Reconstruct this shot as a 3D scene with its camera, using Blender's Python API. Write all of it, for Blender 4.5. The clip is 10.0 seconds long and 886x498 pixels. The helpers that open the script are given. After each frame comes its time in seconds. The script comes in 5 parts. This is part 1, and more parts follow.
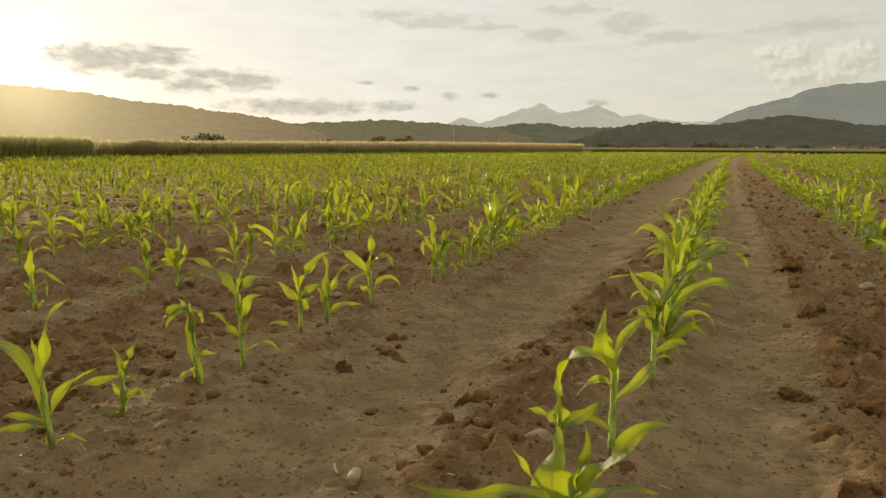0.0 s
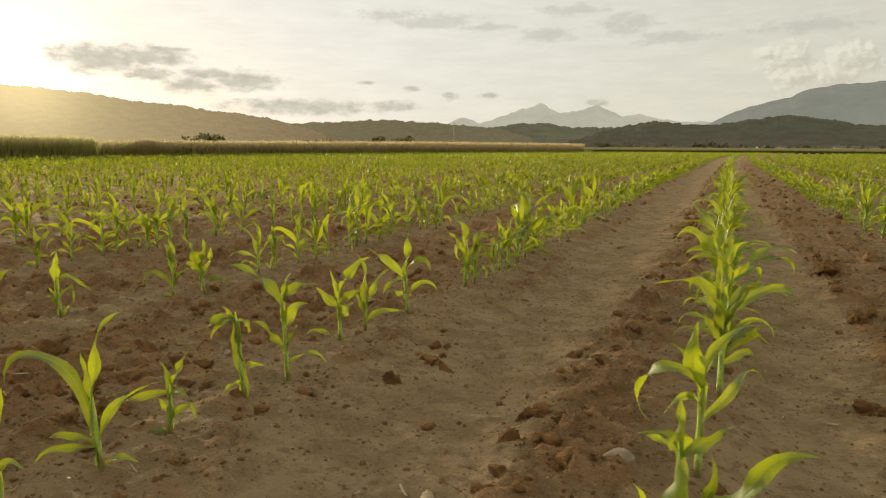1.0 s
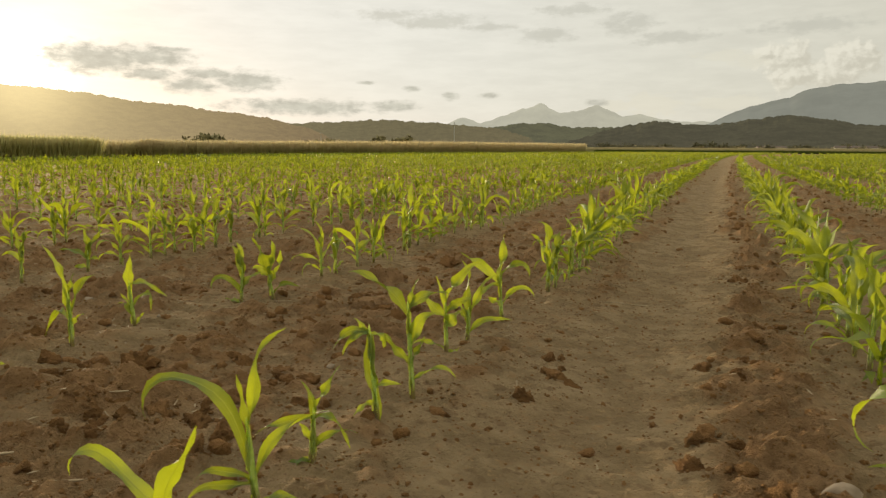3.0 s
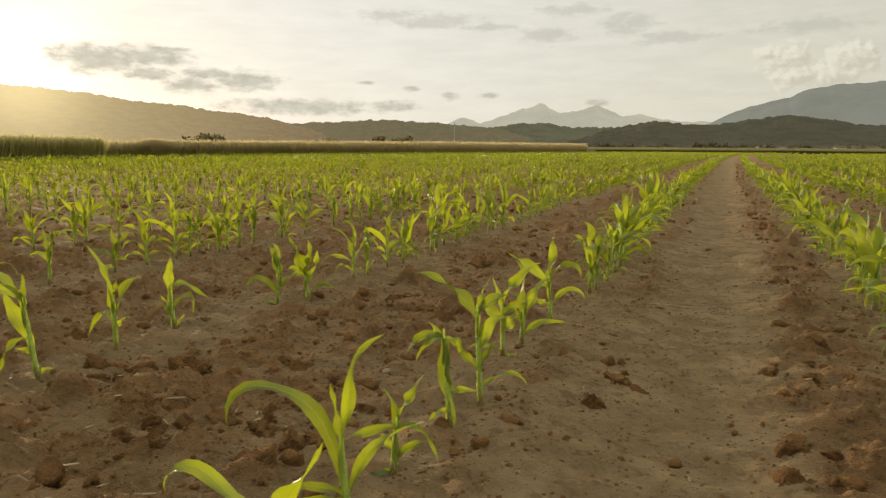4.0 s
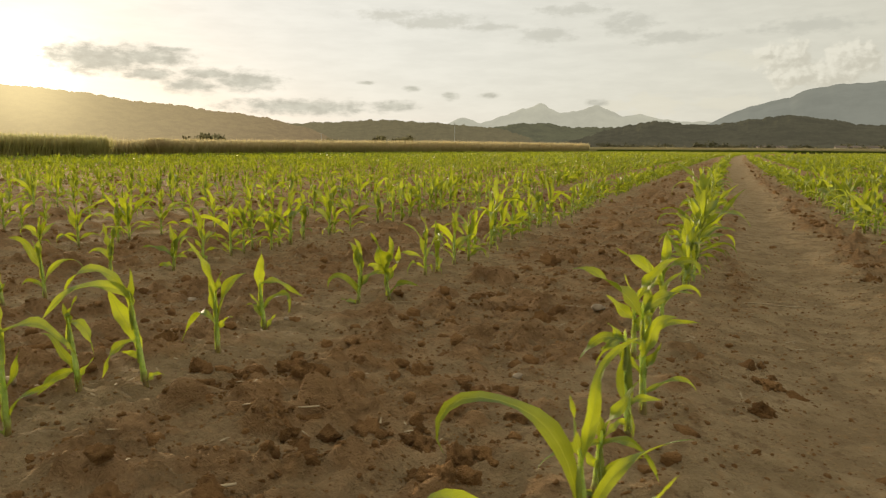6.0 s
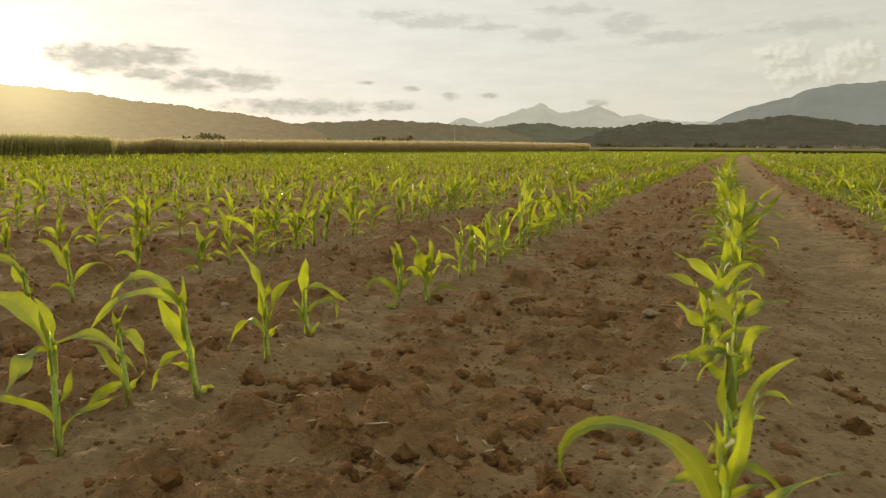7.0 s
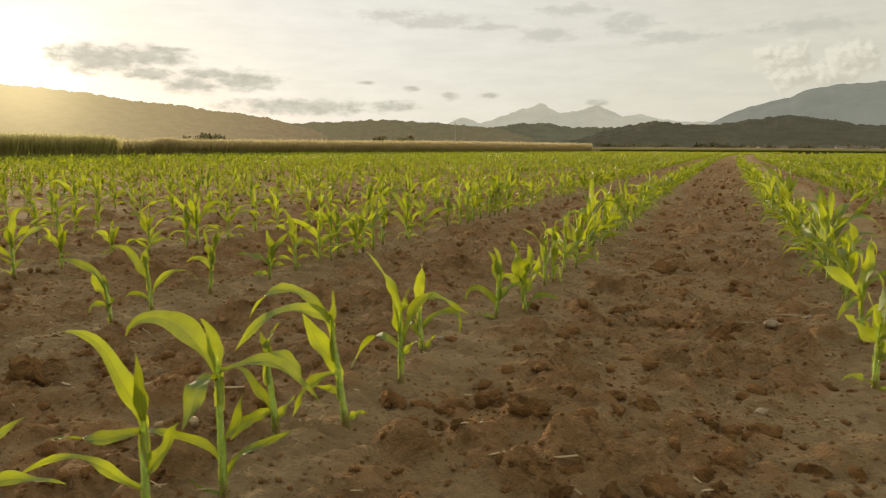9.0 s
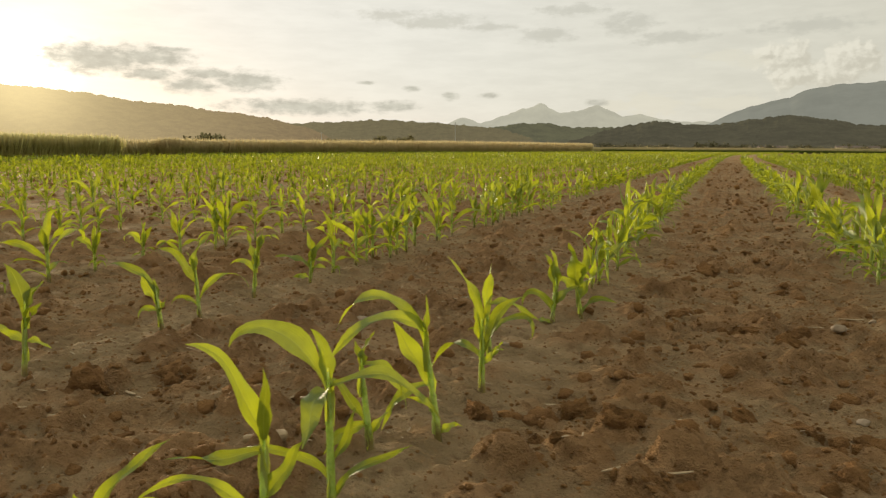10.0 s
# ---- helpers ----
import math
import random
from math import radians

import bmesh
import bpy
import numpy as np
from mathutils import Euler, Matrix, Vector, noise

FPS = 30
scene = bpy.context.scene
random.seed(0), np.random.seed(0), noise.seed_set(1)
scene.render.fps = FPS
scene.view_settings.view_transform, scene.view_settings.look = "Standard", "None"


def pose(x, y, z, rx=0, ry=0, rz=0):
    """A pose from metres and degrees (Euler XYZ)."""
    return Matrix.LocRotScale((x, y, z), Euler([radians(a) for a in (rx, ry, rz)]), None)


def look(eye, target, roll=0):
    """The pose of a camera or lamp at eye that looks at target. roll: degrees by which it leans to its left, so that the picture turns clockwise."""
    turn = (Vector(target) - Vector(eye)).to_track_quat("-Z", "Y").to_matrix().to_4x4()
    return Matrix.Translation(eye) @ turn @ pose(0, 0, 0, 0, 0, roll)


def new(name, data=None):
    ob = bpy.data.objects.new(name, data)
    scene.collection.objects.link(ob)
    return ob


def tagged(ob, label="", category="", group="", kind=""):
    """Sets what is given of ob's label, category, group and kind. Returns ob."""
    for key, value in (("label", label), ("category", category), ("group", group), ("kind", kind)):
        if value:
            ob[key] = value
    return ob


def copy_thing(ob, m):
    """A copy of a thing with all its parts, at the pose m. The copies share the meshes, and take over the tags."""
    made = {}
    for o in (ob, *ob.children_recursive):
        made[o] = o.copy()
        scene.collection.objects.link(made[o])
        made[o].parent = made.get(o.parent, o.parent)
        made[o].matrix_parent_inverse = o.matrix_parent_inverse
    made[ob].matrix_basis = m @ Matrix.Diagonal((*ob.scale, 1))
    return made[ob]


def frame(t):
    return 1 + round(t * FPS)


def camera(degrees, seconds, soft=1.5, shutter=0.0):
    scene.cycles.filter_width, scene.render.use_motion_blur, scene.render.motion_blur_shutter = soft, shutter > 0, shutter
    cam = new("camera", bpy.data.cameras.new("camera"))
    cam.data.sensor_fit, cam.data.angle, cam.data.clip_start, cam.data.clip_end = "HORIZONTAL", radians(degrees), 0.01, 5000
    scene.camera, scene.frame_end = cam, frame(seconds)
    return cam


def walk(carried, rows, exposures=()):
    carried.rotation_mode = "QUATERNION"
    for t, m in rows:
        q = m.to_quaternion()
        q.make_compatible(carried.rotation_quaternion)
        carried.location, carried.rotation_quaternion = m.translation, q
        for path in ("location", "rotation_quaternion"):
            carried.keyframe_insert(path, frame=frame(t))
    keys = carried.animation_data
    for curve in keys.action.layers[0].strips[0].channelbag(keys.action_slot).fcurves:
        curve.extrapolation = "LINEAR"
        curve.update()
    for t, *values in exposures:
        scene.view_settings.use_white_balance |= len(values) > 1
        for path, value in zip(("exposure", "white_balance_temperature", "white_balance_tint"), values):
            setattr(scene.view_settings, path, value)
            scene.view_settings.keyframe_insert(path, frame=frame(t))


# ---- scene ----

# ================= camera and its walk =================
cam = camera(63.6, 10.0, soft=1.25, shutter=0.4)
PITCH, LEAN, TURN = -8.06, -0.40, 22.8
ROWS = [
    (0.0, 0.0, 0.0, 0.4125),
    (0.5, -0.0567, 0.0096, 0.4129),
    (1.0, -0.1132, 0.0203, 0.4129),
    (1.5, -0.1769, 0.0292, 0.4105),
    (2.0, -0.2382, 0.0357, 0.4066),
    (2.5, -0.3060, 0.0387, 0.4039),
    (4.0, -0.4875, 0.0412, 0.3958),
    (4.5, -0.5496, 0.0387, 0.3883),
    (5.0, -0.6106, 0.0378, 0.3813),
    (5.5, -0.6739, 0.0411, 0.3742),
    (7.0, -0.8535, 0.0698, 0.3671),
    (7.5, -0.9160, 0.0764, 0.3688),
    (8.0, -0.9770, 0.0793, 0.3691),
    (8.5, -1.0416, 0.0800, 0.3674),
    (9.0, -1.1034, 0.0774, 0.3645),
    (9.5, -1.1690, 0.0706, 0.3650),
    (10.0, -1.2298, 0.0687, 0.3639),
]
walk(cam, [(t, pose(x, y, z, 90 + PITCH, LEAN, TURN)) for t, x, y, z in ROWS])

# ================= world, sun, exposure =================
SUN_AZ, SUN_EL = -53.0, 5.0      # degrees from the rows' direction, and above the horizon
scene.view_settings.exposure = 0.06


def heading(az, el=0.0):
    a, e = radians(az), radians(el)
    return Vector((math.sin(a) * math.cos(e), math.cos(a) * math.cos(e), math.sin(e)))


class Graph:
    """Short hand for node trees."""

    def __init__(self, tree):
        self.tree = tree
        tree.nodes.clear()

    def node(self, kind, **props):
        n = self.tree.nodes.new(kind)
        for k, v in props.items():
            setattr(n, k, v)
        return n

    def put(self, socket, value):
        if isinstance(value, bpy.types.NodeSocket):
            self.tree.links.new(value, socket)
        elif value is not None:
            socket.default_value = value

    def math(self, op, a, b=None, c=None, clamp=False):
        n = self.node("ShaderNodeMath", operation=op, use_clamp=clamp)
        for s, v in zip(n.inputs, (a, b, c)):
            self.put(s, v)
        return n.outputs[0]

    def vec(self, op, a, b=None, out=0):
        n = self.node("ShaderNodeVectorMath", operation=op)
        self.put(n.inputs[0], a)
        self.put(n.inputs[1], b)
        return n.outputs[out]

    def scaled(self, a, s):
        n = self.node("ShaderNodeVectorMath", operation="SCALE")
        self.put(n.inputs[0], a)
        self.put(n.inputs["Scale"], s)
        return n.outputs[0]

    def noise(self, vector, scale, detail=3.0, rough=0.55, out=0):
        n = self.node("ShaderNodeTexNoise")
        self.put(n.inputs["Vector"], vector)
        n.inputs["Scale"].default_value, n.inputs["Detail"].default_value, n.inputs["Roughness"].default_value = scale, detail, rough
        return n.outputs[out]

    def span(self, v, a, b, c=0.0, d=1.0, smooth=True):
        n = self.node("ShaderNodeMapRange", interpolation_type="SMOOTHSTEP" if smooth else "LINEAR")
        for s, x in zip(n.inputs, (v, a, b, c, d)):
            self.put(s, x)
        return n.outputs[0]

    def mix(self, fac, a, b, kind="MIX"):
        n = self.node("ShaderNodeMix", data_type="RGBA", blend_type=kind)
        self.put(n.inputs[0], fac)
        self.put(n.inputs[6], a if isinstance(a, bpy.types.NodeSocket) else (*a, 1.0))
        self.put(n.inputs[7], b if isinstance(b, bpy.types.NodeSocket) else (*b, 1.0))
        return n.outputs[2]

    def bump(self, height, strength, distance):
        n = self.node("ShaderNodeBump")
        self.put(n.inputs["Height"], height)
        n.inputs["Strength"].default_value, n.inputs["Distance"].default_value = strength, distance
        return n.outputs[0]


def make_sky():
    w = bpy.data.worlds.new("evening_sky")
    scene.world = w
    w.use_nodes = True
    g = Graph(w.node_tree)
    way = g.node("ShaderNodeTexCoord").outputs["Generated"]
    sky = g.node("ShaderNodeTexSky", sky_type="NISHITA", sun_disc=False)
    sky.sun_elevation, sky.sun_rotation = radians(SUN_EL), radians(SUN_AZ)
    sky.air_density, sky.dust_density, sky.ozone_density = 1.0, 1.0, 1.0
    xyz = g.node("ShaderNodeSeparateXYZ")
    g.put(xyz.inputs[0], way)
    # place on the sky, in degrees
    az = g.math("MULTIPLY", g.math("ARCTAN2", xyz.outputs[0], xyz.outputs[1]), 57.29578)
    el = g.math("MULTIPLY", g.math("ARCSINE", xyz.outputs[2]), 57.29578)
    flat = g.node("ShaderNodeCombineXYZ")
    g.put(flat.inputs[0], az)
    g.put(flat.inputs[1], g.math("MULTIPLY", el, 2.2))
    ragged = g.math("SUBTRACT", g.noise(flat.outputs[0], 0.85, 6.0, 0.62), 0.5)
    long = g.vec("MULTIPLY", flat.outputs[0], (0.42, 0.9, 1.0))
    wisp = g.math("SUBTRACT", g.noise(long, 0.55, 5.0, 0.6), 0.5)

    def puffs(rows, shift=(0.0, 0.0)):
        """How deep a place lies inside the nearest of the puffs (bearing, elevation, half width and half height)."""
        total = None
        for a, e, wide, high in rows:
            off = g.vec("MULTIPLY", g.vec("SUBTRACT", flat.outputs[0], (a + shift[0], (e + shift[1]) * 2.2, 0.0)), (1 / wide, 1 / (high * 2.2), 0.0))
            one = g.math("SUBTRACT", 1.0, g.vec("LENGTH", off, out=1))
            total = one if total is None else g.math("MAXIMUM", total, one)
        return total

    def bank(rows, edge, weight, soft):
        """Clouds with edges torn by noise."""
        return g.span(g.math("ADD", puffs(rows), g.math("MULTIPLY", edge, weight)), -0.3 * soft, 0.7 * soft)

    low = bank([(-48.2, 6.05, 4.9, 1.15), (-44.8, 6.35, 3.2, 0.85), (-44.6, 5.15, 2.2, 0.55), (-37.9, 4.88, 2.7, 0.85), (-42.0, 4.45, 2.2, 0.65), (-40.6, 5.35, 2.4, 0.45),
                (-33.6, 3.04, 6.3, 0.62), (-26.6, 3.22, 1.9, 0.45), (-43.3, 6.97, 1.8, 0.22), (-28.8, 4.96, 0.7, 0.15),
                (-25.3, 4.54, 0.7, 0.25), (-22.2, 4.04, 0.7, 0.38), (-19.2, 4.10, 0.8, 0.25), (-11.0, 3.52, 0.9, 0.30)], ragged, 1.7, 1.0)
    high = bank([(-14.8, 8.60, 2.2, 0.60), (-23.5, 9.61, 3.6, 0.65), (-8.7, 9.27, 2.1, 0.85), (-12.7, 10.35, 2.8, 0.42),
                 (-27.0, 9.98, 3.0, 0.40), (-19.6, 9.21, 2.6, 0.30), (3.7, 8.53, 3.8, 0.55), (-5.5, 8.2, 3.0, 0.5)], ragged, 2.8, 1.1)
    heap_rows = [(2.2, 6.35, 2.1, 1.55), (3.0, 5.2, 2.3, 1.2), (6.2, 6.15, 2.1, 1.45), (5.2, 5.2, 2.2, 1.0), (0.6, 6.8, 1.2, 0.5)]

    def cumulus(shift):
        at = g.vec("MULTIPLY", g.vec("SUBTRACT", flat.outputs[0], (shift[0], shift[1] * 2.2, 0.0)), (1.0, 0.5, 1.0))
        fluff = g.math("ADD", g.noise(at, 0.75, 3.0, 0.5), g.math("MULTIPLY", g.noise(at, 2.2, 4.0, 0.55), 0.45))
        return g.math("ADD", puffs(heap_rows, shift), g.math("MULTIPLY", g.math("SUBTRACT", fluff, 0.70), 1.7))

    heap_deep = cumulus((0.0, 0.0))
    heap = g.span(heap_deep, 0.0, 0.42)
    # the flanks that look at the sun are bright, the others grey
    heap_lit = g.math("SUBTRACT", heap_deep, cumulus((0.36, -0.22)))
    faint = bank([(-6.8, 3.30, 2.1, 0.95), (-2.0, 6.75, 1.9, 0.40), (-0.2, 6.3, 1.3, 0.5), (-1.2, 3.4, 2.6, 0.60), (-9.5, 3.2, 1.5, 0.5)], ragged, 2.6, 0.5)
    # thin cloud that covers the whole sky, brighter towards the sun
    sun = g.vec("DOT_PRODUCT", way, tuple(heading(SUN_AZ, SUN_EL)), out=1)
    near = g.math("MAXIMUM", sun, 0.0)
    broad, mid = g.math("POWER", near, 3.0), g.math("POWER", near, 40.0)
    tight = g.math("ADD", g.math("POWER", near, 1300.0), g.math("MULTIPLY", g.math("POWER", near, 220.0), 0.18))
    shine = g.node("ShaderNodeCombineXYZ")
    for s, (k, m) in zip(shine.inputs, ((0.625, 0.215), (0.600, 0.222), (0.495, 0.262))):
        g.put(s, g.math("ADD", k, g.math("ADD", g.math("MULTIPLY", broad, m), g.math("MULTIPLY", mid, 0.03))))
    body = shine.outputs[0]
    body = g.scaled(body, g.span(wisp, -0.22, 0.22, 0.99, 1.08))
    body = g.mix(g.math("MULTIPLY", high, 0.60), body, (0.52, 0.505, 0.43))
    heap_col = g.mix(g.span(heap_lit, -0.35, 0.40), (0.585, 0.550, 0.450), (0.81, 0.77, 0.645))
    body = g.mix(g.math("MULTIPLY", heap, 0.85), body, heap_col)
    body = g.mix(g.math("MULTIPLY", faint, 0.5), body, (0.74, 0.70, 0.57))
    grey = g.mix(g.span(ragged, -0.15, 0.20), (0.66, 0.64, 0.535), (0.53, 0.51, 0.425))
    body = g.mix(g.math("MULTIPLY", low, 0.96), body, grey)
    glow = g.node("ShaderNodeCombineXYZ")
    for s, k in zip(glow.inputs, (1.0, 0.92, 0.74)):
        g.put(s, g.math("MULTIPLY", g.math("MULTIPLY", tight, 1.3 * k), g.math("SUBTRACT", 1.0, g.math("MULTIPLY", low, 0.75))))
    body = g.vec("ADD", body, glow.outputs[0])
    clear = g.scaled(sky.outputs[0], g.math("SUBTRACT", 0.010, g.math("MULTIPLY", low, 0.008)))
    total = g.vec("ADD", g.scaled(body, g.span(el, 14.0, 45.0, 0.92, 1.35)), clear)
    bg = g.node("ShaderNodeBackground")
    g.put(bg.inputs[0], total)
    bg.inputs[1].default_value = 1.0
    out = g.node("ShaderNodeOutputWorld")
    g.put(out.inputs[0], bg.outputs[0])


make_sky()
sun_data = bpy.data.lights.new("sun", "SUN")
sun_data.energy, sun_data.angle, sun_data.color = 4.3, radians(2.5), (1.0, 0.80, 0.52)
sun_lamp = new("sun", sun_data)
sun_lamp.matrix_world = look(heading(SUN_AZ, SUN_EL) * 60, (0, 0, 0))


# ================= materials =================
def material(name):
    m = bpy.data.materials.new(name)
    m.use_nodes = True
    g = Graph(m.node_tree)
    out = g.node("ShaderNodeOutputMaterial")
    return m, g, out


def surface(g, out, colour, rough=0.8, normal=None, spec=0.3):
    b = g.node("ShaderNodeBsdfPrincipled")
    g.put(b.inputs["Base Color"], colour if isinstance(colour, bpy.types.NodeSocket) else (*colour, 1.0))
    g.put(b.inputs["Roughness"], rough)
    g.put(b.inputs["Specular IOR Level"], spec)
    g.put(b.inputs["Normal"], normal)
    g.put(out.inputs[0], b.outputs[0])
    return b


def leaf_material(name, dark, light, through_col, per_island):
    m, g, out = material(name)
    uv = g.node("ShaderNodeUVMap").outputs[0]
    sep = g.node("ShaderNodeSeparateXYZ")
    g.put(sep.inputs[0], uv)
    across = g.math("ABSOLUTE", g.math("SUBTRACT", sep.outputs[0], 0.5))
    if per_island:
        chance = g.node("ShaderNodeNewGeometry").outputs["Random Per Island"]
    else:
        chance = g.node("ShaderNodeObjectInfo").outputs["Random"]
    place = g.node("ShaderNodeTexCoord").outputs["Object"]
    patch = g.noise(place, 28.0, 3.0)
    col = g.mix(g.span(g.math("ADD", g.math("MULTIPLY", chance, 0.6), g.math("MULTIPLY", patch, 0.6)), 0.3, 0.95), dark, light)
    stripe = g.noise(g.vec("MULTIPLY", uv, (26.0, 1.5, 1.0)), 1.0, 3.0)
    col = g.mix(g.math("MULTIPLY", g.span(stripe, 0.4, 0.65), 0.35), col, tuple(1.5 * c for c in light))
    rib = g.span(across, 0.07, 0.02)
    col = g.mix(g.math("MULTIPLY", rib, 0.55), col, (0.30, 0.38, 0.10))
    col = g.mix(g.math("MULTIPLY", g.span(sep.outputs[1], 0.06, 0.0), 0.95), col, (0.40, 0.47, 0.14))
    # older leaf tips turn pale and dry
    tip = g.math("MULTIPLY", g.span(sep.outputs[1], 0.90, 1.0), g.span(patch, 0.45, 0.6))
    col = g.mix(g.math("MULTIPLY", tip, 0.5), col, (0.45, 0.36, 0.14))
    veins = g.math("SINE", g.math("MULTIPLY", sep.outputs[0], 95.0))
    relief = g.math("ADD", g.math("MULTIPLY", veins, 0.25), g.math("MULTIPLY", rib, 1.2))
    relief = g.math("ADD", relief, g.math("MULTIPLY", g.noise(place, 75.0, 2.0), 5.0))
    nor = g.bump(relief, 0.5, 0.0006)
    b = g.node("ShaderNodeBsdfPrincipled")
    g.put(b.inputs["Base Color"], col)
    g.put(b.inputs["Roughness"], g.span(patch, 0.3, 0.7, 0.43, 0.58))
    b.inputs["Specular IOR Level"].default_value = 0.40 if per_island else 0.70
    g.put(b.inputs["Normal"], nor)
    t = g.node("ShaderNodeBsdfTranslucent")
    deep = g.mix(g.span(g.math("ADD", g.math("MULTIPLY", patch, 0.7), g.math("MULTIPLY", chance, 0.4)), 0.35, 0.75), tuple(0.58 * c for c in through_col), tuple(1.14 * c for c in through_col))
    tc = g.mix(g.math("MULTIPLY", rib, 0.6), deep, tuple(0.6 * c for c in through_col))
    tc = g.mix(g.math("MULTIPLY", g.span(veins, -0.2, 0.8), 0.16), tc, tuple(0.6 * c for c in through_col))
    g.put(t.inputs[0], tc)
    g.put(t.inputs["Normal"], nor)
    mx = g.node("ShaderNodeMixShader")
    mx.inputs[0].default_value = 0.49
    g.put(mx.inputs[1], b.outputs[0])
    g.put(mx.inputs[2], t.outputs[0])
    g.put(out.inputs[0], mx.outputs[0])
    return m


def stalk_material():
    """Sheathed stalk: pale green, going over to brown and purple at the foot."""
    m, g, out = material("maize_stalk")
    place = g.node("ShaderNodeTexCoord").outputs["Object"]
    sep = g.node("ShaderNodeSeparateXYZ")
    g.put(sep.inputs[0], place)
    n = g.noise(place, 120.0, 3.0)
    col = g.mix(g.span(n, 0.35, 0.65), (0.27, 0.35, 0.075), (0.38, 0.46, 0.12))
    foot = g.span(g.math("ADD", sep.outputs[2], g.math("MULTIPLY", g.math("SUBTRACT", n, 0.5), 0.02)), 0.035, 0.008)
    col = g.mix(g.math("MULTIPLY", foot, 0.8), col, (0.16, 0.085, 0.045))
    # light seeps through the watery stem
    b = surface(g, out, col, 0.45, None, 0.4)
    b.inputs["Subsurface Weight"].default_value = 0.8
    b.inputs["Subsurface Radius"].default_value = (0.9, 1.0, 0.35)
    b.inputs["Subsurface Scale"].default_value = 0.012
    return m


def soil_material(name, unit=1.0):
    """Crumbly earth; unit is the size in metres of one step of the object's own coordinates."""
    m, g, out = material(name)
    place = g.scaled(g.node("ShaderNodeTexCoord").outputs["Object"], unit)
    shift = g.node("ShaderNodeObjectInfo").outputs["Random"]
    place = g.vec("ADD", place, g.scaled((1.7, 3.1, 2.3), shift))
    broad = g.noise(place, 1.7, 4.0)
    mid = g.noise(place, 14.0, 5.0, 0.62)
    fine = g.noise(place, 90.0, 5.0, 0.68)
    grit = g.noise(place, 420.0, 3.0, 0.6)
    # reddish earth, darkened further to stand for the clods' shaded sides
    col = g.mix(g.span(mid, 0.33, 0.68), (0.200, 0.105, 0.042), (0.317, 0.175, 0.074))
    col = g.mix(g.math("MULTIPLY", g.span(broad, 0.40, 0.66), 0.5), col, (0.265, 0.141, 0.053))
    # pale flecks, and pits with small shadows put into the colour
    col = g.mix(g.math("MULTIPLY", g.span(fine, 0.55, 0.78), 0.7), col, (0.418, 0.253, 0.113))
    col = g.mix(g.math("MULTIPLY", g.span(fine, 0.42, 0.26), 0.7), col, (0.107, 0.055, 0.023))
    relief = g.math("ADD", g.math("MULTIPLY", fine, 1.0), g.math("ADD", g.math("MULTIPLY", mid, 1.6), g.math("MULTIPLY", grit, 0.55)))
    surface(g, out, col, g.span(mid, 0.3, 0.7, 0.84, 0.98), g.bump(relief, 1.0, 0.013), 0.04)
    return m


def ground_material():
    """Bare earth with paler, smoother wheel tracks, going over to meadow far off."""
    m, g, out = material("field_soil")
    place = g.node("ShaderNodeTexCoord").outputs["Object"]
    sep = g.node("ShaderNodeSeparateXYZ")
    g.put(sep.inputs[0], place)
    wob = g.noise(place, 3.0, 4.0)
    broad = g.noise(place, 1.7, 4.0)
    mid = g.noise(place, 13.0, 5.0, 0.62)
    fine = g.noise(place, 85.0, 5.0, 0.68)
    grit = g.noise(place, 400.0, 3.0, 0.6)
    loose = g.node("ShaderNodeAttribute", attribute_name="loose").outputs["Fac"]
    loose = g.span(g.math("ADD", loose, g.math("MULTIPLY", g.math("SUBTRACT", mid, 0.5), 0.9)), 0.15, 0.75)
    # loose earth is redder; its darker tone against the crust also imitates shaded heaps
    red = g.mix(g.span(mid, 0.33, 0.68), (0.235, 0.132, 0.060), (0.375, 0.220, 0.106))
    red = g.mix(g.math("MULTIPLY", g.span(broad, 0.40, 0.66), 0.5), red, (0.295, 0.154, 0.057))
    crust = g.mix(g.span(mid, 0.35, 0.65), (0.284, 0.202, 0.108), (0.420, 0.306, 0.174))
    crust = g.mix(g.math("MULTIPLY", g.span(wob, 0.45, 0.65), 0.4), crust, (0.322, 0.222, 0.118))
    col = g.mix(g.math("MULTIPLY", loose, 0.80), crust, red)
    # pale flecks on crests; hollows of the bump get their shade painted in
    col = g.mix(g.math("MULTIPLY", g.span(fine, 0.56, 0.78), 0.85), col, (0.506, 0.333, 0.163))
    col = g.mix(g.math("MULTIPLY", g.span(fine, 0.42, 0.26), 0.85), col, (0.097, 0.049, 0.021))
    # meadows and other crops beyond the maize
    far = g.math("MAXIMUM", g.span(sep.outputs[1], 84.0, 88.0), g.span(g.math("ABSOLUTE", g.math("ADD", sep.outputs[0], -11.0)), 60.0, 63.0))
    meadow = g.mix(g.span(g.noise(place, 0.012, 4.0), 0.4, 0.6), (0.11, 0.13, 0.035), (0.26, 0.22, 0.09))
    col = g.mix(far, col, meadow)
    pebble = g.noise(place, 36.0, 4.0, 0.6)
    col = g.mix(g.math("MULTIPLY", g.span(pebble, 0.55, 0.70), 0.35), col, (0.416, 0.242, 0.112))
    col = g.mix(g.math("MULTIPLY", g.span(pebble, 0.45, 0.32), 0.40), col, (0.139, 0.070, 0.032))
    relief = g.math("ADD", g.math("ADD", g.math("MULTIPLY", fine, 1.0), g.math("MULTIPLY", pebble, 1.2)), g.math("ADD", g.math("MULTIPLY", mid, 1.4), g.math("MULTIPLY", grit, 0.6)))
    surface(g, out, col, g.span(mid, 0.3, 0.7, 0.82, 0.97), g.bump(relief, 1.0, 0.017), 0.04)
    return m


